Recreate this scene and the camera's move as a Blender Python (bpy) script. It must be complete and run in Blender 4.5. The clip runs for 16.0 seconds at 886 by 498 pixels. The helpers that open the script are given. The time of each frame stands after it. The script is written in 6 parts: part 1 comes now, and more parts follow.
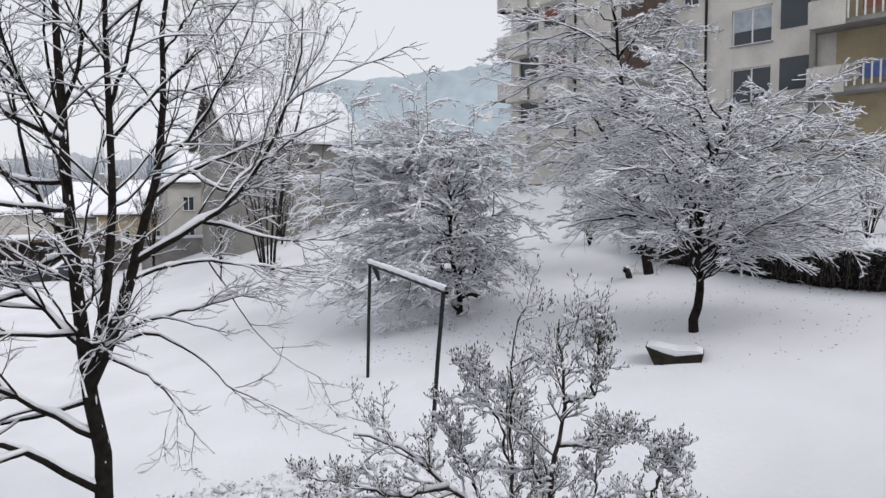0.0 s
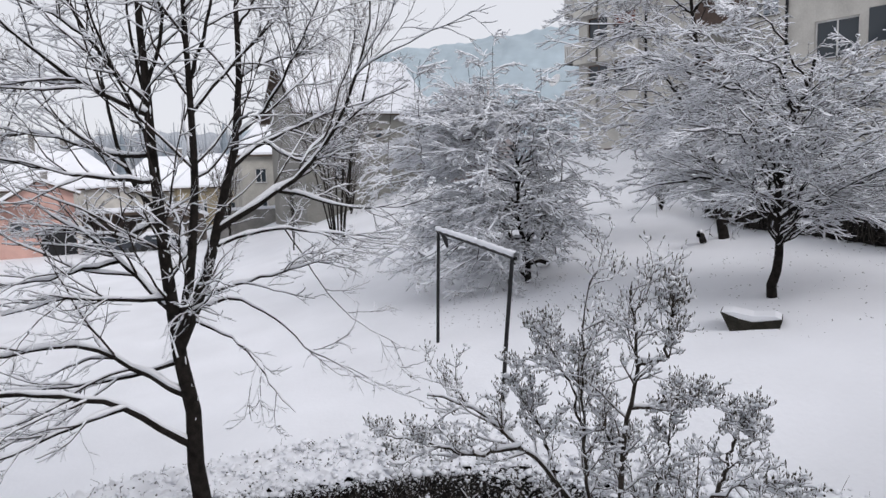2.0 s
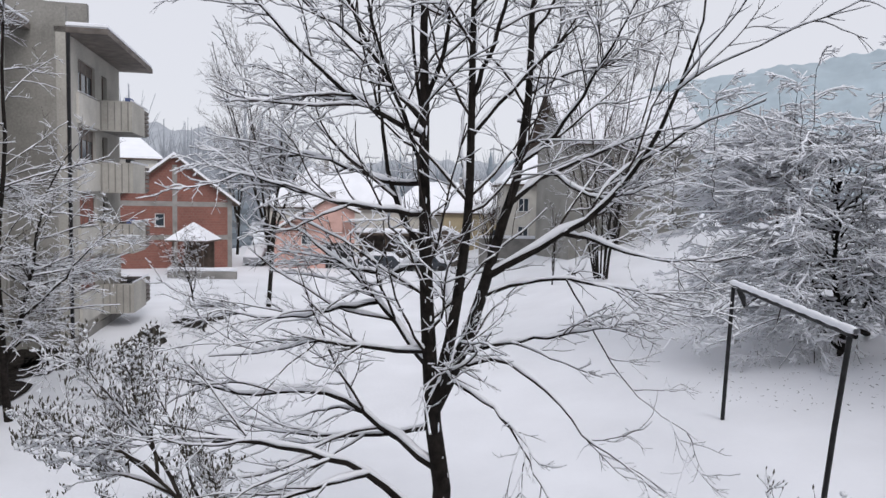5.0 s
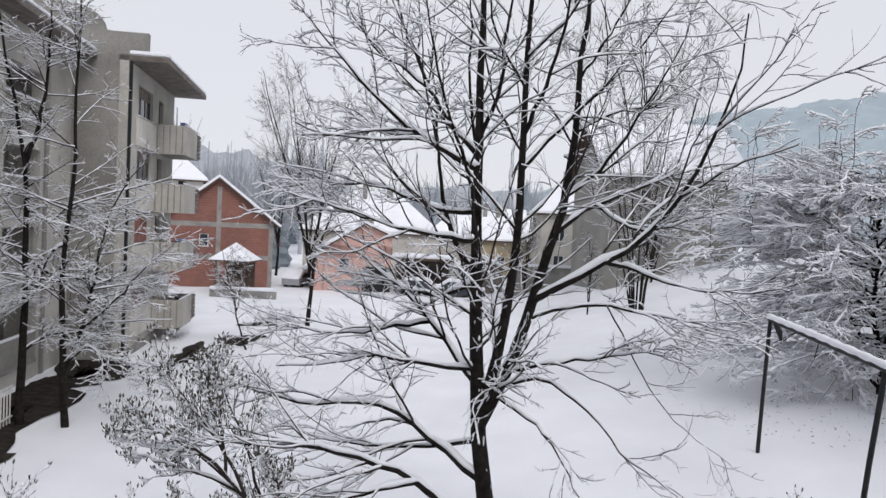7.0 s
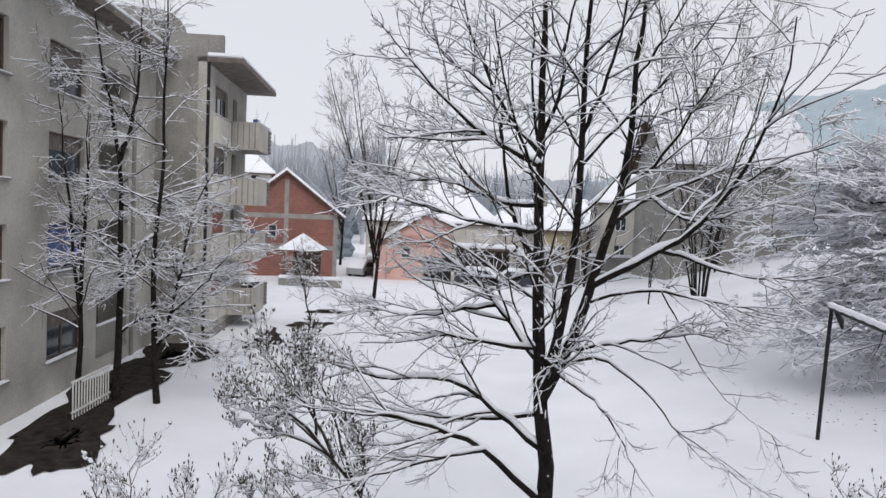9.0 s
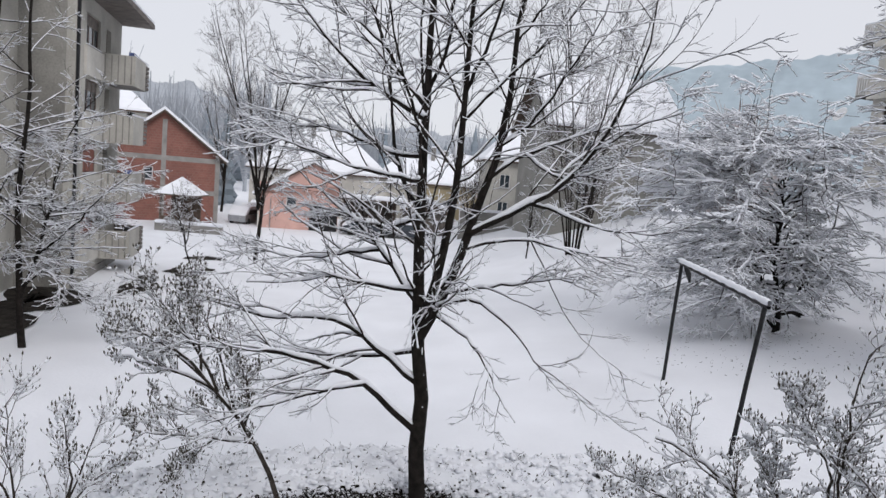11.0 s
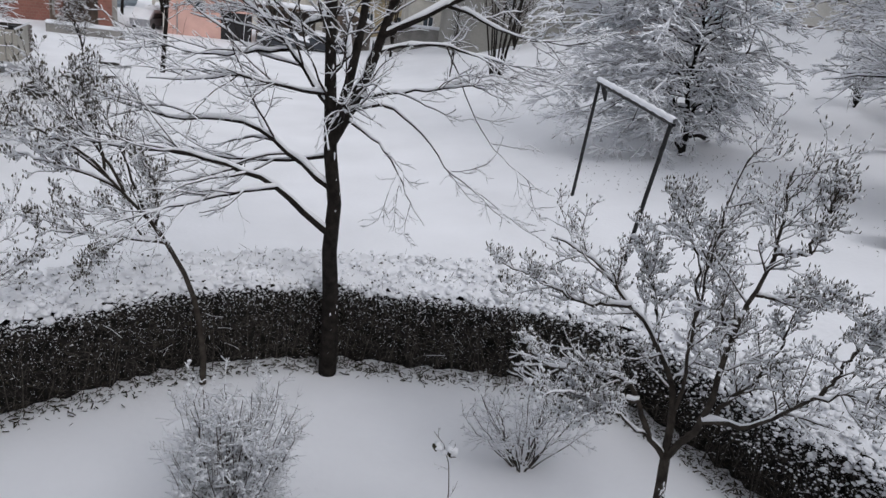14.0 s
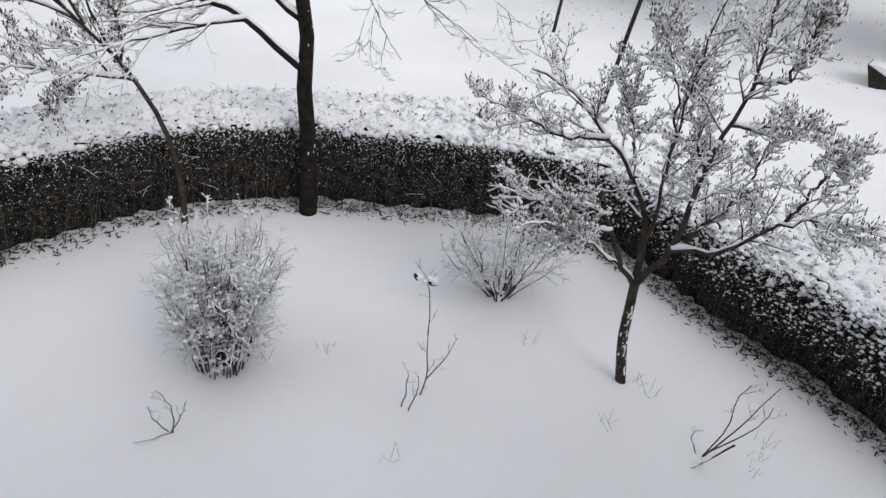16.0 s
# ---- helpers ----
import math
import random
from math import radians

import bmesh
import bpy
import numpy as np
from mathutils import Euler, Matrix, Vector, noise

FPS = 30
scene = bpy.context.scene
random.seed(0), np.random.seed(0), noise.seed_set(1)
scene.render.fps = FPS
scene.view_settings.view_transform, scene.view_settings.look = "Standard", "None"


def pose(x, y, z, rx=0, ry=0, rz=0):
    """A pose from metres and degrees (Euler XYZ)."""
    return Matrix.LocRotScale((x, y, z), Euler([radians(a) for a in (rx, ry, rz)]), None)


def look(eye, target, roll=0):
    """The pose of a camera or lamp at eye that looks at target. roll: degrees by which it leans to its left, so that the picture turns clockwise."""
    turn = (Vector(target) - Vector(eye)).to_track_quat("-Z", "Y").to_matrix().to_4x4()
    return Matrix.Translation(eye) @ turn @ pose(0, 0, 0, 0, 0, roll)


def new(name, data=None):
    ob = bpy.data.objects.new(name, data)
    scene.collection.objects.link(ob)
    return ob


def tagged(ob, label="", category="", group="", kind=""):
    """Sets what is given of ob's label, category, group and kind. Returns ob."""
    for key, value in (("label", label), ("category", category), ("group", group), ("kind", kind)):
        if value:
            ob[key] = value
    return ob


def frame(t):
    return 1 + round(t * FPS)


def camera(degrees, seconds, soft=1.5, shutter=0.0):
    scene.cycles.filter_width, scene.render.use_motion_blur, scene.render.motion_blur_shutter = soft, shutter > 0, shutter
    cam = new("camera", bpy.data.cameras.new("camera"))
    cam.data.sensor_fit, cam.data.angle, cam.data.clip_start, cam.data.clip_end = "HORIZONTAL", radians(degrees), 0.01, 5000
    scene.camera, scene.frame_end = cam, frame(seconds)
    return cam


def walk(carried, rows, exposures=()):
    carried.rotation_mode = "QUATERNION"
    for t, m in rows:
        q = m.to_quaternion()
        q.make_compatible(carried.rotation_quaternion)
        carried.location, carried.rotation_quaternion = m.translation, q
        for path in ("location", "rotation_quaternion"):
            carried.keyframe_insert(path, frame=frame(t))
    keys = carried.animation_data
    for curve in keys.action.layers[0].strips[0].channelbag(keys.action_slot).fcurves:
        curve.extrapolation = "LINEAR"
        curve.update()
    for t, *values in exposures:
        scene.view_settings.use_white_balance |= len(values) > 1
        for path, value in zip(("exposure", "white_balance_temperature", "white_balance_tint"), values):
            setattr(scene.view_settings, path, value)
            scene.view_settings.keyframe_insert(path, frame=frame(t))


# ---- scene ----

# ---- camera ----
cam = camera(65.3, 16.0, soft=1.5)
PATH = [
    (0, (0.145, 0.089, 6.051), (4.349, 9.133, 5.333), -0.49),
    (0.5, (0.120, 0.084, 6.047), (3.772, 9.359, 5.254), -0.56),
    (1, (0.084, 0.055, 6.041), (3.895, 9.255, 5.125), -2.57),
    (1.5, (0.075, 0.042, 6.031), (3.528, 9.374, 5.035), -2.22),
    (2, (0.075, 0.028, 6.020), (3.364, 9.401, 4.862), -1.68),
    (2.5, (0.067, 0.002, 6.003), (3.288, 9.364, 4.599), -1.60),
    (3, (0.064, -0.017, 6.001), (3.013, 9.446, 4.676), -1.80),
    (3.5, (0.036, 0.003, 6.029), (2.023, 9.751, 5.013), -0.63),
    (4, (0.010, 0.020, 6.060), (1.124, 9.936, 5.401), -0.31),
    (4.5, (-0.055, 1.251, 6.083), (0.649, 11.204, 5.423), -0.17),
    (5, (-0.022, 2.075, 6.113), (-0.277, 12.048, 5.413), 1.22),
    (5.2, (-0.178, 2.061, 6.102), (-0.663, 12.028, 5.460), 1.84),
    (7.3, (-0.201, 1.419, 6.116), (-0.950, 11.385, 5.788), 2.70),
    (7.5, (-0.202, 1.414, 6.117), (-0.909, 11.382, 5.747), 2.83),
    (8, (-0.262, 1.393, 6.137), (-1.501, 11.302, 5.609), 3.05),
    (8.2, (-0.251, 1.268, 6.140), (-1.975, 11.105, 5.635), 2.02),
    (10.3, (-0.194, 0.115, 6.138), (-0.851, 10.081, 5.626), 4.07),
    (10.5, (-0.189, 0.137, 6.128), (-0.609, 10.114, 5.596), 4.38),
    (11, (-0.135, 0.098, 6.092), (-0.052, 10.038, 5.009), 5.02),
    (11.5, (-0.103, 0.068, 6.066), (0.116, 9.958, 4.601), 5.06),
    (12, (-0.084, 0.041, 6.036), (0.245, 9.862, 4.181), 4.82),
    (12.5, (-0.067, 0.027, 6.011), (0.384, 9.788, 3.886), 5.47),
    (13, (-0.035, -0.003, 5.978), (0.679, 9.660, 3.507), 6.78),
    (13.5, (0.009, -0.032, 5.941), (1.068, 9.496, 3.094), 7.46),
    (14, (0.039, -0.071, 5.909), (1.436, 9.221, 2.485), 8.04),
    (14.5, (0.028, -0.103, 5.889), (1.649, 8.915, 1.884), 9.41),
    (15, (0.025, -0.139, 5.853), (1.857, 8.525, 1.209), 10.75),
    (15.5, (0.020, -0.163, 5.816), (1.812, 8.258, 0.730), 9.65),
    (16, (0.024, -0.176, 5.804), (1.879, 8.080, 0.475), 9.29),
]
walk(cam, [(t, look(eye, target, roll)) for t, eye, target, roll in PATH],
     exposures=[(0.0, 0.42, 6400, 13), (4.0, 0.34, 6280, 14), (8.0, 0.36, 6380, 13), (11.0, 0.33, 6330, 13), (13.2, 0.20, 6300, 13), (14.5, 0.25, 6300, 12), (15.0, 0.48, 6380, 12), (16.0, 0.59, 6530, 11)])

# ---- sky and light: a bright overcast winter day ----
world = bpy.data.worlds.new("overcast")
scene.world = world
world.use_nodes = True
wn, wl = world.node_tree.nodes, world.node_tree.links
sky = wn.new("ShaderNodeTexSky")
sky.sky_type, sky.sun_disc = "NISHITA", False
sky.sun_elevation, sky.sun_rotation = radians(38), radians(150)
dim = wn.new("ShaderNodeMix")
dim.data_type, dim.blend_type = "RGBA", "MULTIPLY"
dim.inputs["Factor"].default_value = 1.0
dim.inputs["B"].default_value = (0.08, 0.08, 0.08, 1)
cloud = wn.new("ShaderNodeMix")
cloud.data_type = "RGBA"
cloud.inputs["Factor"].default_value = 0.93
cloud.inputs["B"].default_value = (0.615, 0.625, 0.64, 1)
wl.new(sky.outputs["Color"], dim.inputs["A"])
wl.new(dim.outputs["Result"], cloud.inputs["A"])
wl.new(cloud.outputs["Result"], wn["Background"].inputs["Color"])
wn["Background"].inputs["Strength"].default_value = 1.0
sun = new("sun", bpy.data.lights.new("sun", "SUN"))
sun.data.energy, sun.data.angle, sun.data.color = 1.05, radians(30), (1.0, 0.97, 0.93)
sun.matrix_world = look((30, -40, 50), (0, 15, 0))


# ---- materials ----
def material(name, colour, rough=0.8, grain=6.0, vary=0.25, fine=60.0, bump=0.3, metal=0.0, second=None, dist=0.02, stain=0.5, gloss=0.5):
    """Colour with large stains and fine grain, at sizes in metres of the thing's own space."""
    m = bpy.data.materials.new(name)
    m.use_nodes = True
    n, l = m.node_tree.nodes, m.node_tree.links
    b = n["Principled BSDF"]
    b.inputs["Roughness"].default_value, b.inputs["Metallic"].default_value = rough, metal
    b.inputs["Specular IOR Level"].default_value = gloss
    geo = n.new("ShaderNodeNewGeometry")
    big = n.new("ShaderNodeTexNoise")
    big.inputs["Scale"].default_value, big.inputs["Detail"].default_value = grain, 5
    small = n.new("ShaderNodeTexNoise")
    small.inputs["Scale"].default_value, small.inputs["Detail"].default_value = fine, 3
    for t in (big, small):
        l.new(geo.outputs["Position"], t.inputs["Vector"])
    ramp = n.new("ShaderNodeValToRGB")
    lo = [c * (1 - vary) for c in colour] if second is None else second
    hi = [min(1, c * (1 + vary * 0.5)) for c in colour]
    ramp.color_ramp.elements[0].position, ramp.color_ramp.elements[0].color = stain - 0.18, (*lo, 1)
    ramp.color_ramp.elements[1].position, ramp.color_ramp.elements[1].color = stain + 0.18, (*hi, 1)
    l.new(big.outputs["Fac"], ramp.inputs["Fac"])
    mix = n.new("ShaderNodeMix")
    mix.data_type, mix.blend_type = "RGBA", "OVERLAY"
    mix.inputs["Factor"].default_value = min(1.0, vary)
    l.new(ramp.outputs["Color"], mix.inputs["A"])
    l.new(small.outputs["Fac"], mix.inputs["B"])
    l.new(mix.outputs["Result"], b.inputs["Base Color"])
    if bump:
        bp = n.new("ShaderNodeBump")
        bp.inputs["Strength"].default_value, bp.inputs["Distance"].default_value = bump, dist
        l.new(small.outputs["Fac"], bp.inputs["Height"])
        l.new(bp.outputs["Normal"], b.inputs["Normal"])
    return m


def brick_material(name):
    m = material(name, (0.235, 0.098, 0.072), 0.9, 0.7, 0.35, 30, 0.2)
    n, l = m.node_tree.nodes, m.node_tree.links
    b = n["Principled BSDF"]
    tc = n.new("ShaderNodeTexCoord")
    mp = n.new("ShaderNodeMapping")
    mp.inputs["Rotation"].default_value = (radians(90), 0, 0)
    br = n.new("ShaderNodeTexBrick")
    br.inputs["Scale"].default_value = 1.0
    br.inputs["Brick Width"].default_value, br.inputs["Row Height"].default_value = 0.3, 0.22
    br.inputs["Mortar Size"].default_value = 0.012
    br.inputs["Color1"].default_value, br.inputs["Color2"].default_value = (0.235, 0.10, 0.08, 1), (0.175, 0.075, 0.06, 1)
    br.inputs["Mortar"].default_value = (0.22, 0.17, 0.15, 1)
    l.new(tc.outputs["Object"], mp.inputs["Vector"])
    l.new(mp.outputs["Vector"], br.inputs["Vector"])
    mix = n.new("ShaderNodeMix")
    mix.data_type = "RGBA"
    mix.inputs["Factor"].default_value = 0.6
    old = b.inputs["Base Color"].links[0].from_socket
    l.new(old, mix.inputs["A"])
    l.new(br.outputs["Color"], mix.inputs["B"])
    l.new(mix.outputs["Result"], b.inputs["Base Color"])
    return m


SNOW = material("snow", (0.83, 0.845, 0.885), 0.75, 0.8, 0.05, 26, 0.25, dist=0.015)
GROUND_SNOW = material("ground_snow", (0.83, 0.845, 0.885), 0.8, 0.35, 0.06, 9, 0.22, dist=0.03)
BARK = material("dark_wet_bark", (0.021, 0.0175, 0.0155), 0.85, 9, 0.6, 90, 0.9, dist=0.02, gloss=0.12)
BARK_GREY = material("grey_brown_bark", (0.058, 0.049, 0.042), 0.85, 9, 0.5, 90, 0.8, gloss=0.12)
TWIG = material("dark_twig", (0.036, 0.029, 0.026), 0.8, 12, 0.4, 60, 0, gloss=0.12)
TWIG_BROWN = material("brown_twig", (0.075, 0.059, 0.049), 0.8, 12, 0.4, 60, 0, gloss=0.12)
TWIG_GREY = material("grey_brown_twig", (0.115, 0.10, 0.092), 0.85, 12, 0.4, 60, 0, gloss=0.12)
TWIG_PALE = material("pale_twig", (0.17, 0.155, 0.14), 0.8, 12, 0.3, 60, 0)
HEDGE_TWIG = material("hedge_twig", (0.088, 0.079, 0.070), 0.85, 12, 0.5, 60, 0, gloss=0.12)
# paler twigs for far trees, the reddish one lightened to suggest haze
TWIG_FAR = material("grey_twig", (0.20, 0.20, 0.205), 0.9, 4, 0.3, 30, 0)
TWIG_RED = material("hazy_reddish_twig", (0.41, 0.37, 0.365), 0.9, 4, 0.3, 30, 0)
BUD = material("furry_bud", (0.085, 0.077, 0.060), 0.9, 20, 0.4, 90, 0)
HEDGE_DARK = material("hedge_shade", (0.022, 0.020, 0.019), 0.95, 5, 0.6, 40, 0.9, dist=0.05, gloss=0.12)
LEAF = material("withered_leaf", (0.045, 0.040, 0.028), 0.85, 8, 0.5, 40, 0, gloss=0.12)
SOIL = material("wet_soil", (0.035, 0.030, 0.026), 0.9, 3, 0.6, 30, 0.8, dist=0.04, gloss=0.12)
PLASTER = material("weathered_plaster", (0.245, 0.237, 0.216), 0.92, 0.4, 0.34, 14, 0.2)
PLASTER_WHITE = material("off_white_plaster", (0.56, 0.54, 0.495), 0.9, 0.7, 0.2, 14, 0.15)
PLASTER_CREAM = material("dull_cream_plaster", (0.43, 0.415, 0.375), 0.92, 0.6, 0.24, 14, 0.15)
PLASTER_YELLOW = material("ochre_plaster", (0.37, 0.31, 0.20), 0.9, 0.7, 0.2, 14, 0.15)
PLASTER_PINK = material("salmon_plaster", (0.58, 0.365, 0.315), 0.9, 0.8, 0.16, 20, 0.15)
RENDER_GREY = material("raw_grey_render", (0.25, 0.245, 0.225), 0.95, 0.5, 0.22, 10, 0.3)
CONCRETE = material("concrete", (0.26, 0.25, 0.235), 0.92, 1.2, 0.3, 30, 0.3)
BRICK = brick_material("hollow_clay_brick")
WOOD_DARK = material("dark_stained_wood", (0.085, 0.060, 0.045), 0.75, 2.5, 0.4, 40, 0.3)
WOOD_GREY = material("weathered_board", (0.16, 0.14, 0.125), 0.85, 2.5, 0.4, 40, 0.3)
METAL_DARK = material("dark_painted_steel", (0.022, 0.022, 0.024), 0.6, 7, 0.4, 80, 0.2, gloss=0.2)
METAL_GREY = material("galvanised_sheet", (0.30, 0.30, 0.30), 0.5, 3, 0.3, 50, 0.1, metal=0.6)
FRAME_WHITE = material("white_window_frame", (0.70, 0.69, 0.67), 0.5, 5, 0.1, 50, 0)
FRAME_BROWN = material("brown_window_frame", (0.09, 0.055, 0.04), 0.5, 5, 0.3, 50, 0)
BLIND_RED = material("rust_red_blind", (0.26, 0.10, 0.075), 0.8, 3, 0.25, 60, 0.2)
CURTAIN = material("grey_net_curtain", (0.36, 0.40, 0.44), 0.7, 3, 0.2, 60, 0.1)
CLOTH_BLUE = material("blue_cloth", (0.10, 0.14, 0.32), 0.9, 3, 0.4, 60, 0.2)
CLOTH_TEAL = material("teal_cloth", (0.20, 0.38, 0.42), 0.9, 3, 0.3, 60, 0.2)
CAR_DARK = material("dark_car_paint", (0.03, 0.035, 0.045), 0.3, 3, 0.2, 60, 0)
CAR_SILVER = material("silver_car_paint", (0.35, 0.36, 0.38), 0.35, 3, 0.15, 60, 0, metal=0.5)
RUBBER = material("tyre_rubber", (0.02, 0.02, 0.02), 0.9, 9, 0.3, 60, 0)
DISH = material("white_dish_paint", (0.86, 0.86, 0.86), 0.5, 5, 0.08, 40, 0)
# distance haze is mixed into the hill, spruce and far-tree base colours
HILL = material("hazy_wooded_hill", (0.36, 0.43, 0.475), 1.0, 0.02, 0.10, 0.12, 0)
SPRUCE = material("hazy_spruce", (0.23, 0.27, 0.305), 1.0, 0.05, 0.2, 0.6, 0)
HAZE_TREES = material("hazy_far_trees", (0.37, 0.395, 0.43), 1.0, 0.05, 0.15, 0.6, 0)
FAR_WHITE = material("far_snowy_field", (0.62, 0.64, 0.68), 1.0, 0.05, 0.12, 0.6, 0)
STONE = material("mossy_dark_stone", (0.036, 0.034, 0.028), 0.9, 3, 0.5, 30, 0.8, dist=0.04, gloss=0.12)
GLASS = bpy.data.materials.new("window_glass")
GLASS.use_nodes = True
_g = GLASS.node_tree.nodes["Principled BSDF"]
_g.inputs["Base Color"].default_value = (0.035, 0.045, 0.055, 1)
_g.inputs["Roughness"].default_value = 0.08
_g.inputs["IOR"].default_value = 1.5


# ---- builders ----
def mesh_object(name, verts, faces, mat, parent=None, label="", smooth=False):
    """One mesh from arrays of vertices and of equal-sided faces."""
    verts, faces = np.asarray(verts, np.float32).reshape(-1, 3), np.asarray(faces, np.int32)
    me = bpy.data.meshes.new(name)
    k = faces.shape[1]
    me.vertices.add(len(verts))
    me.vertices.foreach_set("co", verts.ravel())
    me.loops.add(faces.size)
    me.loops.foreach_set("vertex_index", faces.ravel())
    me.polygons.add(len(faces))
    me.polygons.foreach_set("loop_start", np.arange(0, faces.size, k, dtype=np.int32))
    me.polygons.foreach_set("use_smooth", np.full(len(faces), smooth))
    me.update(calc_edges=True)
    me.validate()
    me.materials.append(mat)
    ob = new(name, me)
    if parent is not None:
        ob.parent = parent
    if label:
        ob["label"] = label
    return ob


def part(name, bm, mat, parent, label="", smooth=False):
    me = bpy.data.meshes.new(name)
    bmesh.ops.recalc_face_normals(bm, faces=bm.faces)
    bm.to_mesh(me)
    bm.free()
    me.materials.append(mat)
    if smooth:
        me.polygons.foreach_set("use_smooth", [True] * len(me.polygons))
    ob = new(name, me)
    if parent is not None:
        ob.parent = parent
    if label:
        ob["label"] = label
    return ob


def thing(name, label, category, m=None, group="", kind=""):
    e = new(name)
    if m is not None:
        e.matrix_world = m
    return tagged(e, label, category, group, kind)


def box(bm, x0, x1, y0, y1, z0, z1, bevel=0.0):
    vs = [bm.verts.new((x, y, z)) for z in (z0, z1) for y in (y0, y1) for x in (x0, x1)]
    fs = [bm.faces.new([vs[i] for i in f]) for f in ((0, 2, 3, 1), (4, 5, 7, 6), (0, 1, 5, 4), (2, 6, 7, 3), (0, 4, 6, 2), (1, 3, 7, 5))]
    if bevel:
        bmesh.ops.bevel(bm, geom=list({e for f in fs for e in f.edges}), offset=bevel, segments=2, affect="EDGES")
    return bm


def boxed(name, dims, mat, parent, label="", bevel=0.0):
    return part(name, box(bmesh.new(), *dims, bevel=bevel), mat, parent, label)


def prism(bm, outline, y0, y1):
    """An upright outline of (x, z) drawn out from y0 to y1."""
    a = [bm.verts.new((x, y0, z)) for x, z in outline]
    b = [bm.verts.new((x, y1, z)) for x, z in outline]
    n = len(a)
    bm.faces.new(a)
    bm.faces.new(b[::-1])
    for i in range(n):
        bm.faces.new((a[i], b[i], b[(i + 1) % n], a[(i + 1) % n]))
    return bm


def wall_panel(bm, width, z0, z1, thick, holes):
    """A wall along x, its face at y = 0 and its back at y = thick, with openings (x0, x1, z0, z1) cut right through."""
    xs = sorted({0.0, width, *[v for h in holes for v in h[:2]]})
    zs = sorted({z0, z1, *[v for h in holes for v in h[2:]]})
    for i in range(len(xs) - 1):
        for j in range(len(zs) - 1):
            cx, cz = (xs[i] + xs[i + 1]) / 2, (zs[j] + zs[j + 1]) / 2
            if not any(h[0] < cx < h[1] and h[2] < cz < h[3] for h in holes):
                box(bm, xs[i], xs[i + 1], 0, thick, zs[j], zs[j + 1])
    bmesh.ops.remove_doubles(bm, verts=bm.verts, dist=0.0005)
    return bm


def window(parent, x, z, w, h, depth=0.12, frame_mat=None, mullions=1, blind=None, sill=True, snow=True):
    """A window in an opening whose lower left corner is at x, z of a wall along x."""
    frame_mat = frame_mat or FRAME_WHITE
    bm = bmesh.new()
    b = 0.07
    for d in ((x, x + w, z, z + b), (x, x + w, z + h - b, z + h), (x, x + b, z + b, z + h - b), (x + w - b, x + w, z + b, z + h - b)):
        box(bm, d[0], d[1], depth - 0.03, depth + 0.04, d[2], d[3])
    for k in range(mullions):
        c = x + w * (k + 1) / (mullions + 1)
        box(bm, c - 0.035, c + 0.035, depth - 0.03, depth + 0.04, z + b, z + h - b)
    f = part("window", bm, frame_mat, parent)
    boxed("pane", (x + b / 2, x + w - b / 2, depth, depth + 0.012, z + b / 2, z + h - b / 2), GLASS, f)
    if blind:
        boxed("blind", (x + b, x + w - b, depth - 0.022, depth - 0.006, z + h * (1 - blind[1]), z + h - b), blind[0], f)
    if sill:
        boxed("sill", (x - 0.06, x + w + 0.06, -0.09, depth - 0.04, z - 0.05, z - 0.003), CONCRETE, f)
        if snow:
            boxed("snow_ledge", (x - 0.05, x + w + 0.05, -0.085, depth - 0.06, z - 0.003, z + 0.035), SNOW, f, bevel=0.012)
    return f


def tubes(P, R, sides):
    """Vertices and quads of tubes along polylines P (n, s, 3) with radii R (n, s)."""
    n, s, _ = P.shape
    T = np.gradient(P, axis=1) if s > 2 else np.repeat((P[:, 1:] - P[:, :1]), s, 1)
    T /= np.linalg.norm(T, axis=2, keepdims=True) + 1e-9
    mean = T.mean(1, keepdims=True)
    ref = np.where(np.abs(mean[..., 2:]) > 0.8, np.array([1.0, 0.0, 0.0]), np.array([0.0, 0.0, 1.0]))
    U = np.cross(T, np.broadcast_to(ref, T.shape))
    U /= np.linalg.norm(U, axis=2, keepdims=True) + 1e-9
    V = np.cross(U, T)
    a = np.arange(sides) * 2 * math.pi / sides
    ring = U[:, :, None] * np.cos(a)[None, None, :, None] + V[:, :, None] * np.sin(a)[None, None, :, None]
    verts = (P[:, :, None] + ring * R[:, :, None, None]).reshape(-1, 3)
    base = (np.arange(n)[:, None, None] * s + np.arange(s - 1)[None, :, None]) * sides
    k = np.arange(sides)[None, None, :]
    k2 = (k + 1) % sides
    quads = np.stack([base + k, base + k2, base + sides + k2, base + sides + k], -1).reshape(-1, 4)
    return verts, quads


def snow_on(P, R, depth, least, sides=4, cover=1.0, rng=None):
    """Rolls of snow lying on the upper side of branches, thinner the steeper they are."""
    T = np.gradient(P, axis=1) if P.shape[1] > 2 else np.repeat((P[:, 1:] - P[:, :1]), P.shape[1], 1)
    T = T / (np.linalg.norm(T, axis=2, keepdims=True) + 1e-9)
    flat = np.clip((np.sqrt(np.maximum(0, 1 - T[..., 2] ** 2)) - 0.38) / 0.5, 0, 1)
    r = (least + depth * R) * flat
    if rng is not None:
        r = r * rng.uniform(0.4, 1.3, r.shape)
        if cover < 1:
            r = r * (rng.random((len(r), 1)) < cover)
    up = np.zeros_like(P)
    up[..., 2] = R * 0.85 + r * 0.6
    keep = r.max(1) > 0.0006
    return tubes((P + up)[keep], r[keep], sides)


def joined(lists):
    vs, fs, off = [], [], 0
    for v, f in lists:
        if len(v):
            vs.append(v)
            fs.append(f + off)
            off += len(v)
    return np.concatenate(vs), np.concatenate(fs)


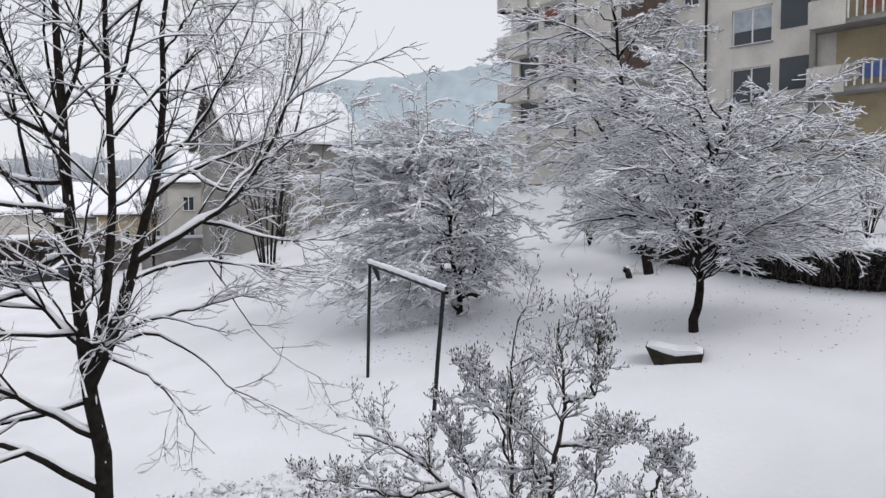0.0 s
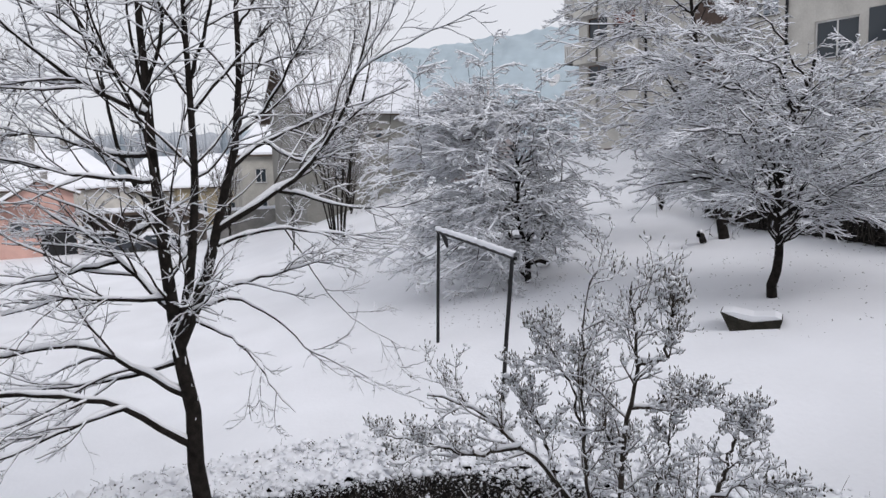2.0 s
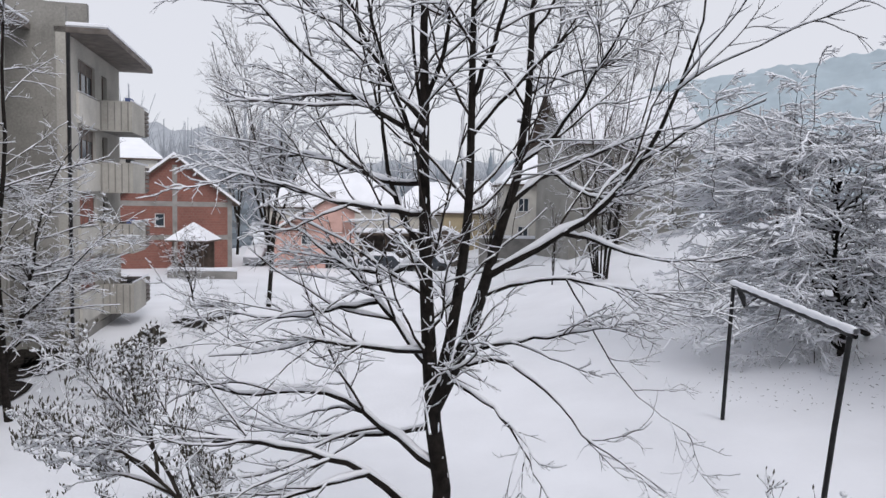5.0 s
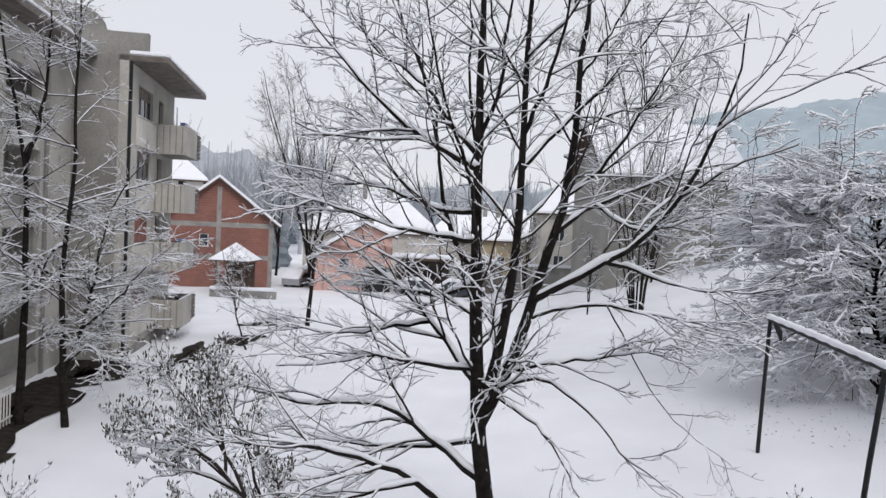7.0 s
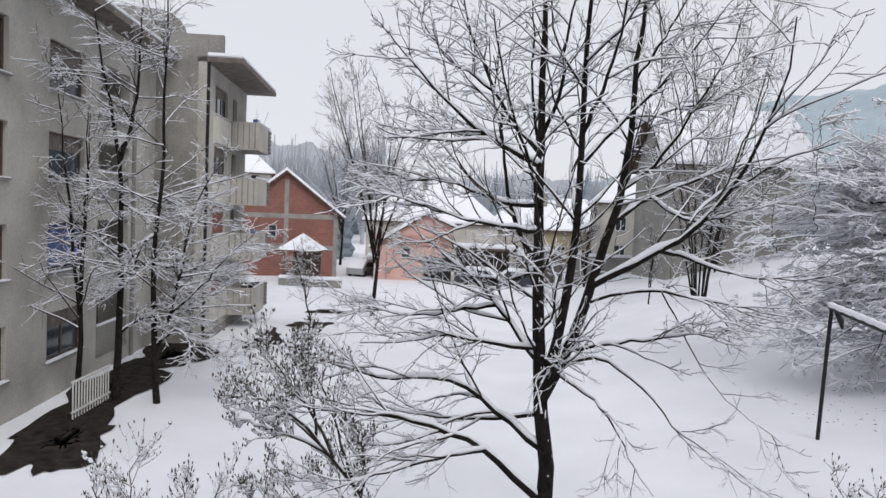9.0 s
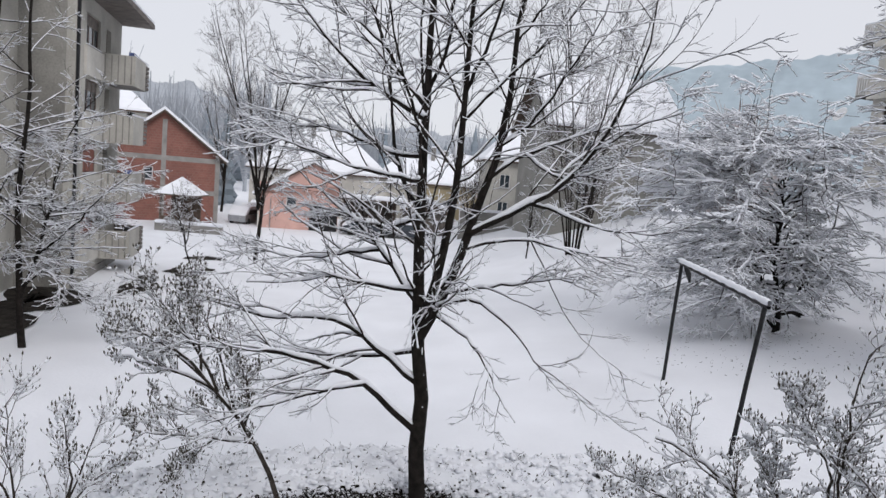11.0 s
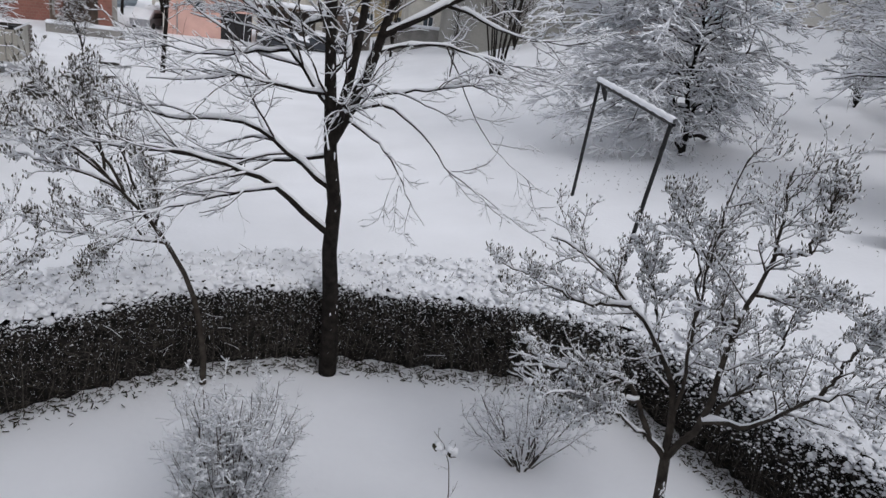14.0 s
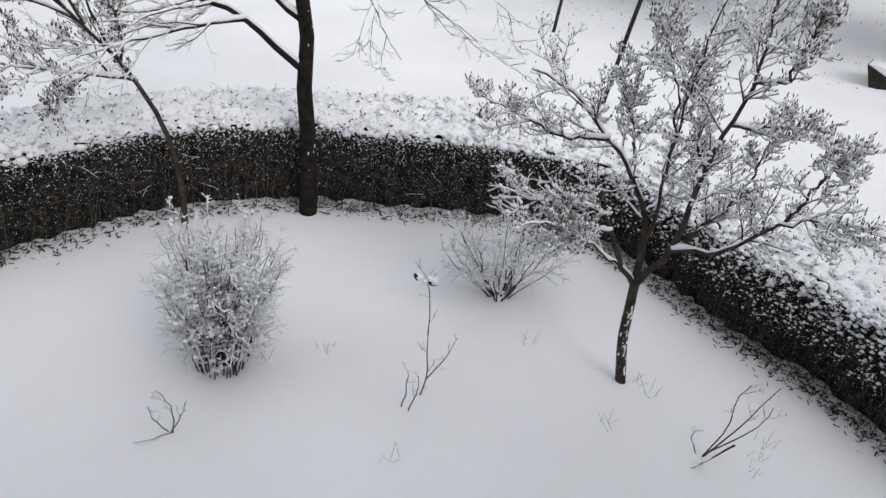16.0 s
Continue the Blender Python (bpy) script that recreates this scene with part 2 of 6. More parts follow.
def sprout(rng, P, R, per, span, angle, length, radius, steps, wobble, rise, flat=0.0, taper=0.35):
    """Side shoots of the polylines P: per each, between the fractions span, at about angle degrees; lengths and radii are (share of
    the parent's, least, most). rise bends them up or down, flat presses them towards the level. Returns polylines and radii."""
    n, s, _ = P.shape
    idx = np.repeat(np.arange(n), per)
    low = np.broadcast_to(np.asarray(span[0], float), (n,))[idx]
    f = low + (span[1] - low) * rng.random(len(idx))
    g = f * (s - 1)
    i = np.minimum(g.astype(int), s - 2)
    w = (g - i)[:, None]
    start = P[idx, i] * (1 - w) + P[idx, i + 1] * w
    r_at = R[idx, i] * (1 - w[:, 0]) + R[idx, i + 1] * w[:, 0]
    d = P[idx, i + 1] - P[idx, i]
    d /= np.linalg.norm(d, axis=1, keepdims=True) + 1e-9
    perp = rng.normal(size=d.shape)
    perp -= (perp * d).sum(1, keepdims=True) * d
    perp /= np.linalg.norm(perp, axis=1, keepdims=True) + 1e-9
    th = np.radians(rng.normal(angle, angle * 0.22, len(idx)))[:, None]
    d = d * np.cos(th) + perp * np.sin(th)
    d[:, 2] *= 1 - flat
    d /= np.linalg.norm(d, axis=1, keepdims=True)
    total = np.linalg.norm(np.diff(P, axis=1), axis=2).sum(1)[idx]
    L = np.clip(total * length[0] * (1.15 - 0.6 * f) * rng.uniform(0.6, 1.3, len(idx)), length[1], length[2])
    r0 = np.clip(np.minimum(r_at * 0.85, radius[0] * r_at + 1e-4), radius[1], radius[2])
    out = [start]
    p = start
    for k in range(steps):
        d = d + rng.normal(size=d.shape) * wobble
        d[:, 2] += rise
        d /= np.linalg.norm(d, axis=1, keepdims=True)
        p = p + d * (L / steps)[:, None]
        out.append(p)
    Q = np.stack(out, 1)
    return Q, r0[:, None] * np.linspace(1, taper, steps + 1)[None]


def curve(points, n):
    """n points along a smooth curve through a few."""
    p = np.array(points, float)
    t = np.linspace(0, len(p) - 1, n)
    i = np.minimum(t.astype(int), len(p) - 2)
    u = (t - i)[:, None]
    q = np.vstack([2 * p[0] - p[1], p, 2 * p[-1] - p[-2]])
    a, b, c, d = q[i], q[i + 1], q[i + 2], q[i + 3]
    return 0.5 * (2 * b + (c - a) * u + (2 * a - 5 * b + 4 * c - d) * u ** 2 + (3 * b - a - 3 * c + d) * u ** 3)


def limbs(rng, rows, n=9, rough=0.0):
    """Main limbs: each row is (first radius, last radius, points); returns equal-length polylines and radii."""
    P, R = [], []
    for r0, r1, pts in rows:
        c = curve(pts, n)
        c[1:-1] += rng.normal(size=c[1:-1].shape) * rough
        P.append(c)
        R.append(np.linspace(0, 1, n) ** 0.8 * (r1 - r0) + r0)
    return np.array(P), np.array(R)


def buds(rng, P, per, size, lean=0.35):
    """Pointed buds at and near the ends of twigs, mostly upright."""
    idx = np.repeat(np.arange(len(P)), per)
    f = 1 - rng.random(len(idx)) ** 2 * 0.5
    f[::per] = 1
    s = P.shape[1]
    g = f * (s - 1)
    i = np.minimum(g.astype(int), s - 2)
    c = P[idx, i] + (P[idx, i + 1] - P[idx, i]) * (g - i)[:, None]
    d = (P[idx, i + 1] - P[idx, i])
    d = d / (np.linalg.norm(d, axis=1, keepdims=True) + 1e-9) * lean + rng.normal(size=c.shape) * 0.22
    d[:, 2] += 0.9
    d /= np.linalg.norm(d, axis=1, keepdims=True)
    L = size * rng.uniform(0.6, 1.25, len(c))[:, None]
    Q = np.stack([c, c + d * L * 0.45, c + d * L], 1)
    R = L * np.array([[0.09, 0.195, 0.03]])
    return tubes(Q, R, 4), Q, R


def tree_parts(name, label, category, at, groups, bark, twig, snow, group="", lift=None):
    """groups: (part name, polylines, radii, sides, material); snow: vertices and quads of all the snow on it."""
    t = thing(name, label, category, pose(*at), group)
    for pname, v, f, mat, lab in groups:
        ob = mesh_object(pname, v - np.array(at), f, mat, t, lab, smooth=True)
        if pname in ("brushwood", "bud"):
            ob["kind"] = "stuff"
    if snow is not None:
        mesh_object("snow_cover", snow[0] - np.array(at), snow[1], SNOW, t, "fresh snow lying along the branches", smooth=True)
    return t


# ---- ground ----
def soft(v):
    return np.log1p(np.exp(np.minimum(v, 40))) + np.maximum(v - 40, 0)


def ground_z(x, y):
    """Level garden below the house, then a slope that climbs to the side of the tall block."""
    x, y = np.asarray(x, float), np.asarray(y, float)
    r = np.hypot(x, y)
    s = np.clip((r - 8.5) / 7.5, 0, 1)
    s = s * s * (3 - 2 * s)
    xx, yy = np.minimum(x, 32), np.minimum(y, 45)
    drop = np.clip((y - 39) / 20, 0, 1) * np.clip((x - 13) / 9, 0, 1)
    return s * (0.165 * soft(xx + 1) + 0.006 * soft(yy - 22) * soft(xx) + 0.22 * soft(xx - 22)) * (1 - 0.8 * drop * drop * (3 - 2 * drop))


def on_ground(x, y, up=0.0):
    return (x, y, float(ground_z(x, y)) + up)


def spaced(fine, step, far, grow):
    v = [0.0]
    while v[-1] < far:
        v.append(v[-1] + (step if v[-1] < fine else step + (v[-1] - fine) * grow))
    return np.array(v)


gx = spaced(22, 0.4, 1500, 0.14)
gx = np.concatenate([-gx[:0:-1], gx])
gy = np.concatenate([-spaced(4, 0.4, 1500, 0.3)[:0:-1], spaced(26, 0.4, 1500, 0.14)])
X, Y = np.meshgrid(gx, gy)
Z = ground_z(X, Y)
rr = np.hypot(X, Y)
lump = np.array([noise.noise((a * 0.5, b * 0.5, 3.0)) * 0.035 + noise.noise((a * 1.7, b * 1.7, 9.0)) * 0.014 if r < 60 else 0.0
                 for a, b, r in zip(X.ravel(), Y.ravel(), rr.ravel())]).reshape(X.shape)
Z = Z + lump - 0.01
ny, nx = X.shape
ii = (np.arange(ny - 1)[:, None] * nx + np.arange(nx - 1)[None]).ravel()
ground = mesh_object("ground", np.stack([X, Y, Z], -1).reshape(-1, 3), np.stack([ii, ii + 1, ii + nx + 1, ii + nx], -1), GROUND_SNOW, smooth=True)
tagged(ground, "smooth fresh snow over a sloping meadow and garden", "snow", kind="structure")

# the wall of the house from whose window the view is taken
bm = box(bmesh.new(), -16, 18, -3.4, -3.0, -0.3, 9.5)
own = part("wall_south", bm, PLASTER, None)
tagged(own, "plain plastered wall of the house behind the viewer", "wall", kind="structure")


def patch(name, cx, cy, rx, ry, turn, mat, label, lift=0.012, seed=1):
    """A ragged thin patch lying on the ground."""
    rng = np.random.default_rng(seed)
    k, rings = 40, 4
    a = np.arange(k) * 2 * math.pi / k
    edge = 1 + 0.22 * np.sin(a * 3 + seed) + 0.12 * np.sin(a * 7 + 2 * seed) + rng.normal(0, 0.06, k)
    vs, fs = [], []
    for j in range(1, rings + 1):
        q = j / rings
        u, v = np.cos(a) * rx * edge * q, np.sin(a) * ry * edge * q
        x = cx + u * math.cos(turn) - v * math.sin(turn)
        y = cy + u * math.sin(turn) + v * math.cos(turn)
        vs.append(np.stack([x, y, ground_z(x, y) + lift + 0.05 * (1 - q)], -1))
    vs = np.concatenate(vs)
    for j in range(rings - 1):
        for i in range(k):
            fs.append((j * k + i, j * k + (i + 1) % k, (j + 1) * k + (i + 1) % k, (j + 1) * k + i))
    for i in range(0, k, 2):
        fs.append((i, (i + 1) % k, (i + 2) % k, (k // 2)))
    ob = mesh_object(name, vs, np.array(fs), mat, smooth=True)
    return tagged(ob, label, "bare soil", kind="structure")


patch("bare_soil", -13.5, 40.0, 1.1, 0.8, 0.2, SOIL, "bare dark soil showing through the snow", seed=3)
patch("bare_soil", -12.6, 34.9, 1.5, 1.0, 1.7, SOIL, "bare dark soil under the balconies", seed=4)
patch("bare_soil", -14.0, 20.2, 5.0, 1.1, 1.82, SOIL, "bare dark soil along the foot of the block", seed=5)
patch("bare_soil", -15.2, 26.0, 3.2, 1.4, 1.82, SOIL, "bare dark soil along the foot of the block", seed=6)
patch("bare_soil", -13.2, 30.6, 2.6, 0.7, 1.82, SOIL, "bare dark soil along the foot of the block", seed=7)
patch("bare_soil", -12.2, 16.2, 2.6, 1.0, 1.9, SOIL, "bare dark soil among the trees by the block", seed=8)


def scatter(name, label, rng, xs, ys, size, mat, lift=0.004):
    """Small dark bits lying on the snow."""
    c = np.stack([xs, ys, ground_z(xs, ys) + 0.02 + lift], -1)
    d = rng.normal(size=c.shape) * np.array([1, 1, 0.25])
    d /= np.linalg.norm(d, axis=1, keepdims=True)
    L = size * rng.uniform(0.4, 1.5, len(c))[:, None]
    Q = np.stack([c - d * L, c + d * L], 1)
    v, f = tubes(Q, np.repeat(L * 0.22, 2, 1), 4)
    return tagged(mesh_object(name, v, f, mat), label, "debris", kind="stuff")


_r = np.random.default_rng(7)
a, q = _r.uniform(0, 2 * math.pi, 330), np.sqrt(_r.random(330))
scatter("twig_litter", "fallen twigs and clods dropped on the snow under the trees", _r,
        np.concatenate([14.6 + np.cos(a) * q * 4.6, 9.4 + np.cos(a) * q * 3.2]), np.concatenate([14.6 + np.sin(a) * q * 4.2, 20.2 + np.sin(a) * q * 2.8]), 0.020, LEAF)
HEDGE_FOOT = [(-8.3, 5.45), (-6.35, 6.65), (-4.0, 8.1), (-2.12, 9.47), (-0.2, 9.93), (1.34, 9.8), (2.9, 9.6), (4.5, 8.95), (5.35, 7.85), (5.95, 6.75), (6.5, 6.0), (6.95, 4.9), (7.3, 3.6)]
foot = curve([(*p, 0) for p in HEDGE_FOOT], 200)
along = np.gradient(foot, axis=0)
along /= np.linalg.norm(along, axis=1, keepdims=True)
k, q = _r.integers(0, 200, 3200), _r.normal(0.03, 0.13, 3200)
scatter("leaf_litter", "dark leaves and twigs fallen along the foot of the hedge", _r, foot[k, 0] + along[k, 1] * q + _r.normal(0, 0.05, 3200), foot[k, 1] - along[k, 0] * q, 0.028, LEAF)


# ---- hills and far woods ----
def ridge(name, label, mat, az, far, height, wave, rows=46, seed=0):
    """A wooded ridge: az from and to in degrees, at a distance, with heights given by a function of az."""
    n = 300
    aa = np.linspace(az[0], az[1], n)
    vs = []
    top = np.array([height(v) for v in aa])
    for j in range(rows):
        q = j / (rows - 1)
        d = far * (0.62 + 0.38 * q)
        x, y = np.sin(np.radians(aa)) * d, np.cos(np.radians(aa)) * d
        bumps = np.array([noise.noise((u / 55, v / 55, seed)) * 1.5 + noise.noise((u / 17, v / 17, seed + 5)) * 0.9 + noise.noise((u / 6, v / 6, seed + 9)) * 0.6 for u, v in zip(x, y)]) * wave * min(1, 3 * q)
        vs.append(np.stack([x, y, top * q ** 1.1 + bumps - 4 * (1 - q)], -1))
    vs = np.concatenate(vs)
    i = (np.arange(rows - 1)[:, None] * n + np.arange(n - 1)[None]).ravel()
    ob = mesh_object(name, vs, np.stack([i, i + 1, i + n + 1, i + n], -1), mat, smooth=True)
    return tagged(ob, label, "hill", kind="structure")


def bell(v, c, w):
    return math.exp(-((v - c) / w) ** 2)


# no air between: the haze on ridges and far woods is only their colour
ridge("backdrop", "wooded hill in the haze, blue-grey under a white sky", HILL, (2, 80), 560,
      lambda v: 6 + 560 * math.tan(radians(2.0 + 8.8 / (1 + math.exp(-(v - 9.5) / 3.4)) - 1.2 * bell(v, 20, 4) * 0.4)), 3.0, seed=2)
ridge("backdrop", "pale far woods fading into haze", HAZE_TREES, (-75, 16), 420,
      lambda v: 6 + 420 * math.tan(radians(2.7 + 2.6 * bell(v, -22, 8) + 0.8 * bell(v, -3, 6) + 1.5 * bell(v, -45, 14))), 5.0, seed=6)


def spires(name, label, rng, az, dist, tall, count, mat, spruce):
    """Far trees: bare spindly crowns or spruces of drooping tiers."""
    lists = []
    for k in range(count):
        a, d = radians(rng.uniform(*az)), rng.uniform(*dist)
        x, y = math.sin(a) * d, math.cos(a) * d
        z, h = float(ground_z(x, y)) - 1, rng.uniform(*tall)
        if spruce:
            q = np.linspace(0, 1, 15)
            P = np.stack([np.full(15, x), np.full(15, y), z + h * q], -1)[None]
            R = ((1 - q) * h * 0.17 * np.where(np.arange(15) % 2, 0.62, 1.0) + 0.05)[None]
            lists.append(tubes(P, R, 7))
        else:
            n = 64
            base = np.array([[x, y, z + h * v] for v in rng.uniform(0.05, 0.45, n)])
            tip = base + np.stack([rng.normal(0, h * 0.10, n), rng.normal(0, h * 0.10, n), rng.uniform(0.25, 0.55, n) * h], -1)
            mid = (base + tip) / 2 + rng.normal(0, h * 0.012, (n, 3))
            P = np.stack([base, mid, tip], 1)
            lists.append(tubes(P, np.array([[0.007, 0.005, 0.0022]]) * h * rng.uniform(0.5, 1.2, (n, 1)), 3))
            lists.append(tubes(np.array([[[x, y, z], [x, y, z + h * 0.5], [x, y, z + h * 0.95]]]), np.array([[0.016, 0.011, 0.004]]) * h, 4))
    v, f = joined(lists)
    return tagged(mesh_object(name, v, f, mat), label, "woods", kind="stuff")


_r = np.random.default_rng(11)
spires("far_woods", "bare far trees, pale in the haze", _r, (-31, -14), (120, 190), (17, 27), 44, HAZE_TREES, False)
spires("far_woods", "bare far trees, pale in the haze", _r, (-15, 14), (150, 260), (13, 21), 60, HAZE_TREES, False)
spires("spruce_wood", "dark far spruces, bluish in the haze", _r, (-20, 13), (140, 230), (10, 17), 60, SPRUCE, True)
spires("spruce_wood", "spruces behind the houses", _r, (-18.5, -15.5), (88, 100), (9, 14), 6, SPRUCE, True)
spires("birch_thicket", "reddish bare trees at the foot of the hill, paled as by haze", _r, (20.0, 25.5), (95, 112), (13, 18), 22, TWIG_RED, False)
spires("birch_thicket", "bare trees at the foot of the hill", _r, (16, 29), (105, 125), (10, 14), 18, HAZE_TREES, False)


# ---- buildings ----
def snow_slab(name, dims, parent, bevel=0.03):
    return boxed(name, dims, SNOW, parent, "thick fresh snow", bevel=bevel)


def gable_house(name, label, at, turn, w, d, z_eave, z_ridge, mat, peak=0.5, over=0.45, windows=(), extras=None, foot=-1.5, right_eave=None, thick=0.2):
    """A house whose gable faces its own -y; x runs along the gable, the ridge runs back along y."""
    h = thing(name, label, "house", pose(*at, 0, 0, turn))
    right_eave = z_eave if right_eave is None else right_eave
    px = w * peak
    bm = bmesh.new()
    holes = [(x, x + ww, z, z + hh) for x, z, ww, hh, *_ in windows]
    wall_panel(bm, w, foot, min(z_eave, right_eave), 0.3, holes)
    low = min(z_eave, right_eave)
    gb = prism(bmesh.new(), [(0, low), (w, low), (w, right_eave), (px, z_ridge), (0, z_eave)] if right_eave != z_eave else [(0, low), (w, low), (px, z_ridge)], 0, 0.3)
    part("wall", bm, mat, h)
    part("gable", gb, mat, h)
    boxed("side_wall", (0, 0.3, 0.302, d, foot, z_eave), mat, h)
    boxed("side_wall", (w - 0.3, w, 0.302, d, foot, right_eave), mat, h)
    boxed("back_wall", (0.302, w - 0.302, d - 0.3, d, foot, low), mat, h)
    for side in (0, 1):
        ex, ez = (0, z_eave) if side == 0 else (w, right_eave)
        sx, sz = px - ex, z_ridge - ez
        L = math.hypot(sx, sz)
        ux, uz = sx / L, sz / L
        nx_, nz_ = (-uz, ux) if side == 0 else (uz, -ux)
        a = (ex - ux * over, ez - uz * over)
        b = (px, z_ridge)
        def quad(o0, o1):
            return [(a[0] + nx_ * o0, a[1] + nz_ * o0), (b[0], b[1] + o0 / max(nz_, 0.3)), (b[0], b[1] + o1 / max(nz_, 0.3)), (a[0] + nx_ * o1, a[1] + nz_ * o1)]
        r = part("roof", prism(bmesh.new(), quad(0.01, 0.14), -over, d + over), WOOD_DARK, h, "dark roof boarding")
        bm = prism(bmesh.new(), quad(0.145, 0.145 + thick), -over + 0.03, d + over - 0.03)
        part("snow_cover", bm, SNOW, r, "thick snow on the roof")
    for x, z, ww, hh, *fm in windows:
        window(h, x, z, ww, hh, 0.12, fm[0] if fm else FRAME_WHITE, 1 if ww > 0.9 else 0)
    if extras:
        extras(h)
    return h


def chimney(h, x, y, z0, z1, s=0.5, mat=None):
    c = boxed("chimney", (x - s / 2, x + s / 2, y - s / 2, y + s / 2, z0, z1), mat or CONCRETE, h, "square chimney stack")
    boxed("cap", (x - s / 2 - 0.06, x + s / 2 + 0.06, y - s / 2 - 0.06, y + s / 2 + 0.06, z1, z1 + 0.08), CONCRETE, c)
    boxed("snow_cover", (x - s / 2 - 0.05, x + s / 2 + 0.05, y - s / 2 - 0.05, y + s / 2 + 0.05, z1 + 0.08, z1 + 0.26), SNOW, c, bevel=0.05)


def brick_extras(h):
    # concrete bands and columns of the unplastered brick shell
    for z in (2.35, 5.15):
        boxed("ring_beam", (-0.02, 9.12, -0.025, 0.02, z, z + 0.42), CONCRETE, h, "grey concrete ring beam")
    for x in (0.0, 4.35, 8.75):
        boxed("column", (x, x + 0.38, -0.02, 0.018, -1.2, 6.4 if x != 4.35 else 8.6), CONCRETE, h, "grey concrete column")
    boxed("door", (5.4, 6.4, 0.1, 0.16, -0.3, 1.7), WOOD_DARK, h, "dark wooden door")


gable_house("brick_house", "unplastered red brick house with grey concrete bands", (-28.0, 57.2, 0), 25, 9.1, 11, 5.6, 9.2, BRICK,
            peak=0.49, windows=[(3.0, 3.45, 0.75, 1.1)], extras=brick_extras, over=0.6)


def pink_extras(h):
    # the unlit garage opening is drawn as a flat dark sheet
    boxed("garage_opening", (4.5, 6.97, -0.03, 0.02, -0.5, 2.2), METAL_DARK, h, "dark sheet standing in for the shade of an open garage")
    boxed("corner_post", (0.0, 0.14, -0.03, 0.0, -1, 2.9), PLASTER_WHITE, h)
    boxed("downpipe", (1.05, 1.13, -0.1, -0.02, -0.6, 2.6), METAL_GREY, h)
    chimney(h, 5.2, 4.5, 4.5, 6.6)


gable_house("pink_house", "low salmon-pink house with a snowy roof", (-16.2, 61.0, 0), 12, 7.0, 9, 3.0, 5.9, PLASTER_PINK, peak=0.66,
            right_eave=4.9, windows=[(5.15, 3.1, 0.75, 0.95, FRAME_BROWN), (2.4, 2.0, 0.9, 0.9)], extras=pink_extras)


def hip_house(name, label, at, turn, w, d, z_eave, z_ridge, mat, ridge0, ridge1, windows=(), over=0.5, foot=-2.0, chimneys=()):
    """A house with a hipped roof; its ridge runs along x from ridge0 to ridge1."""
    h = thing(name, label, "house", pose(*at, 0, 0, turn))
    bm = wall_panel(bmesh.new(), w, foot, z_eave, 0.3, [(x, x + ww, z, z + hh) for x, z, ww, hh in windows])
    part("wall", bm, mat, h)
    boxed("side_wall", (0, 0.3, 0.302, d, foot, z_eave), mat, h)
    boxed("side_wall", (w - 0.3, w, 0.302, d, foot, z_eave), mat, h)
    boxed("back_wall", (0.302, w - 0.302, d - 0.3, d, foot, z_eave), mat, h)
    for lift, nm, m in ((0.0, "roof", WOOD_DARK), (0.15, "snow_cover", SNOW)):
        bm = bmesh.new()
        lo, hi = z_eave + lift, z_ridge + lift
        o = over - (0.04 if lift else 0)
        c = [bm.verts.new(p) for p in ((-o, -o, lo), (w + o, -o, lo), (w + o, d + o, lo), (-o, d + o, lo))]
        c2 = [bm.verts.new((v.co.x, v.co.y, lo + (0.13 if not lift else 0.22))) for v in c]
        r0, r1 = bm.verts.new((ridge0, d / 2, hi + 0.13)), bm.verts.new((ridge1, d / 2, hi + 0.13))
        bm.faces.new(c[::-1])
        for i in range(4):
            bm.faces.new((c[i], c[(i + 1) % 4], c2[(i + 1) % 4], c2[i]))
        bm.faces.new((c2[0], c2[1], r1, r0))
        bm.faces.new((c2[1], c2[2], r1))
        bm.faces.new((c2[2], c2[3], r0, r1))
        bm.faces.new((c2[3], c2[0], r0))
        ob = part(nm, bm, m, h if not lift else roof, "thick snow on the roof" if lift else "dark roof edge")
        if not lift:
            roof = ob
    for x, z, ww, hh in windows:
        window(h, x, z, ww, hh, 0.12, FRAME_WHITE, 1)
    for c in chimneys:
        chimney(h, *c)
    return h


def grey_extras(h):
    # small windows in the long wall that faces the meadow
    for y, z, w, hh in ((5.2, 8.3, 0.6, 0.7), (2.0, 8.1, 0.9, 1.1), (2.0, 5.4, 0.9, 1.1)):
        f = boxed("window", (9.001, 9.03, y, y + w, z, z + hh), FRAME_BROWN, h, "small dark window")
        boxed("pane", (9.031, 9.04, y + 0.08, y + w - 0.08, z + 0.08, z + hh - 0.08), GLASS, f)


gable_house("grey_house", "tall house in raw grey render with a steep snowy roof", (5.9, 57.25, 0), -82, 9.0, 9.0, 10.35, 14.0, RENDER_GREY,
            over=0.7, extras=grey_extras, foot=-1.0)
hip_house("white_roofed_house", "house under a broad white snow roof", (-21.5, 77, 0), 6, 15, 10, 4.9, 9.6, PLASTER_WHITE, 4.5, 10,
          windows=[(2, 2.2, 1, 1.2), (9, 2.2, 1, 1.2)], chimneys=[(6.3, 4.0, 8.6, 10.8), (9.2, 4.4, 8.0, 10.2, 0.7, CONCRETE)])
hip_house("white_roofed_house", "cream house with a snowy hipped roof behind bare trees", (4.0, 66, 0), 3, 8.0, 8, 7.6, 11.0, PLASTER_CREAM, 2.5, 5.5,
          windows=[(1.2, 5.2, 1, 1.3), (4.6, 5.2, 1, 1.3), (1.2, 2.6, 1, 1.3)], chimneys=[(2.6, 3.2, 10, 11.8)])
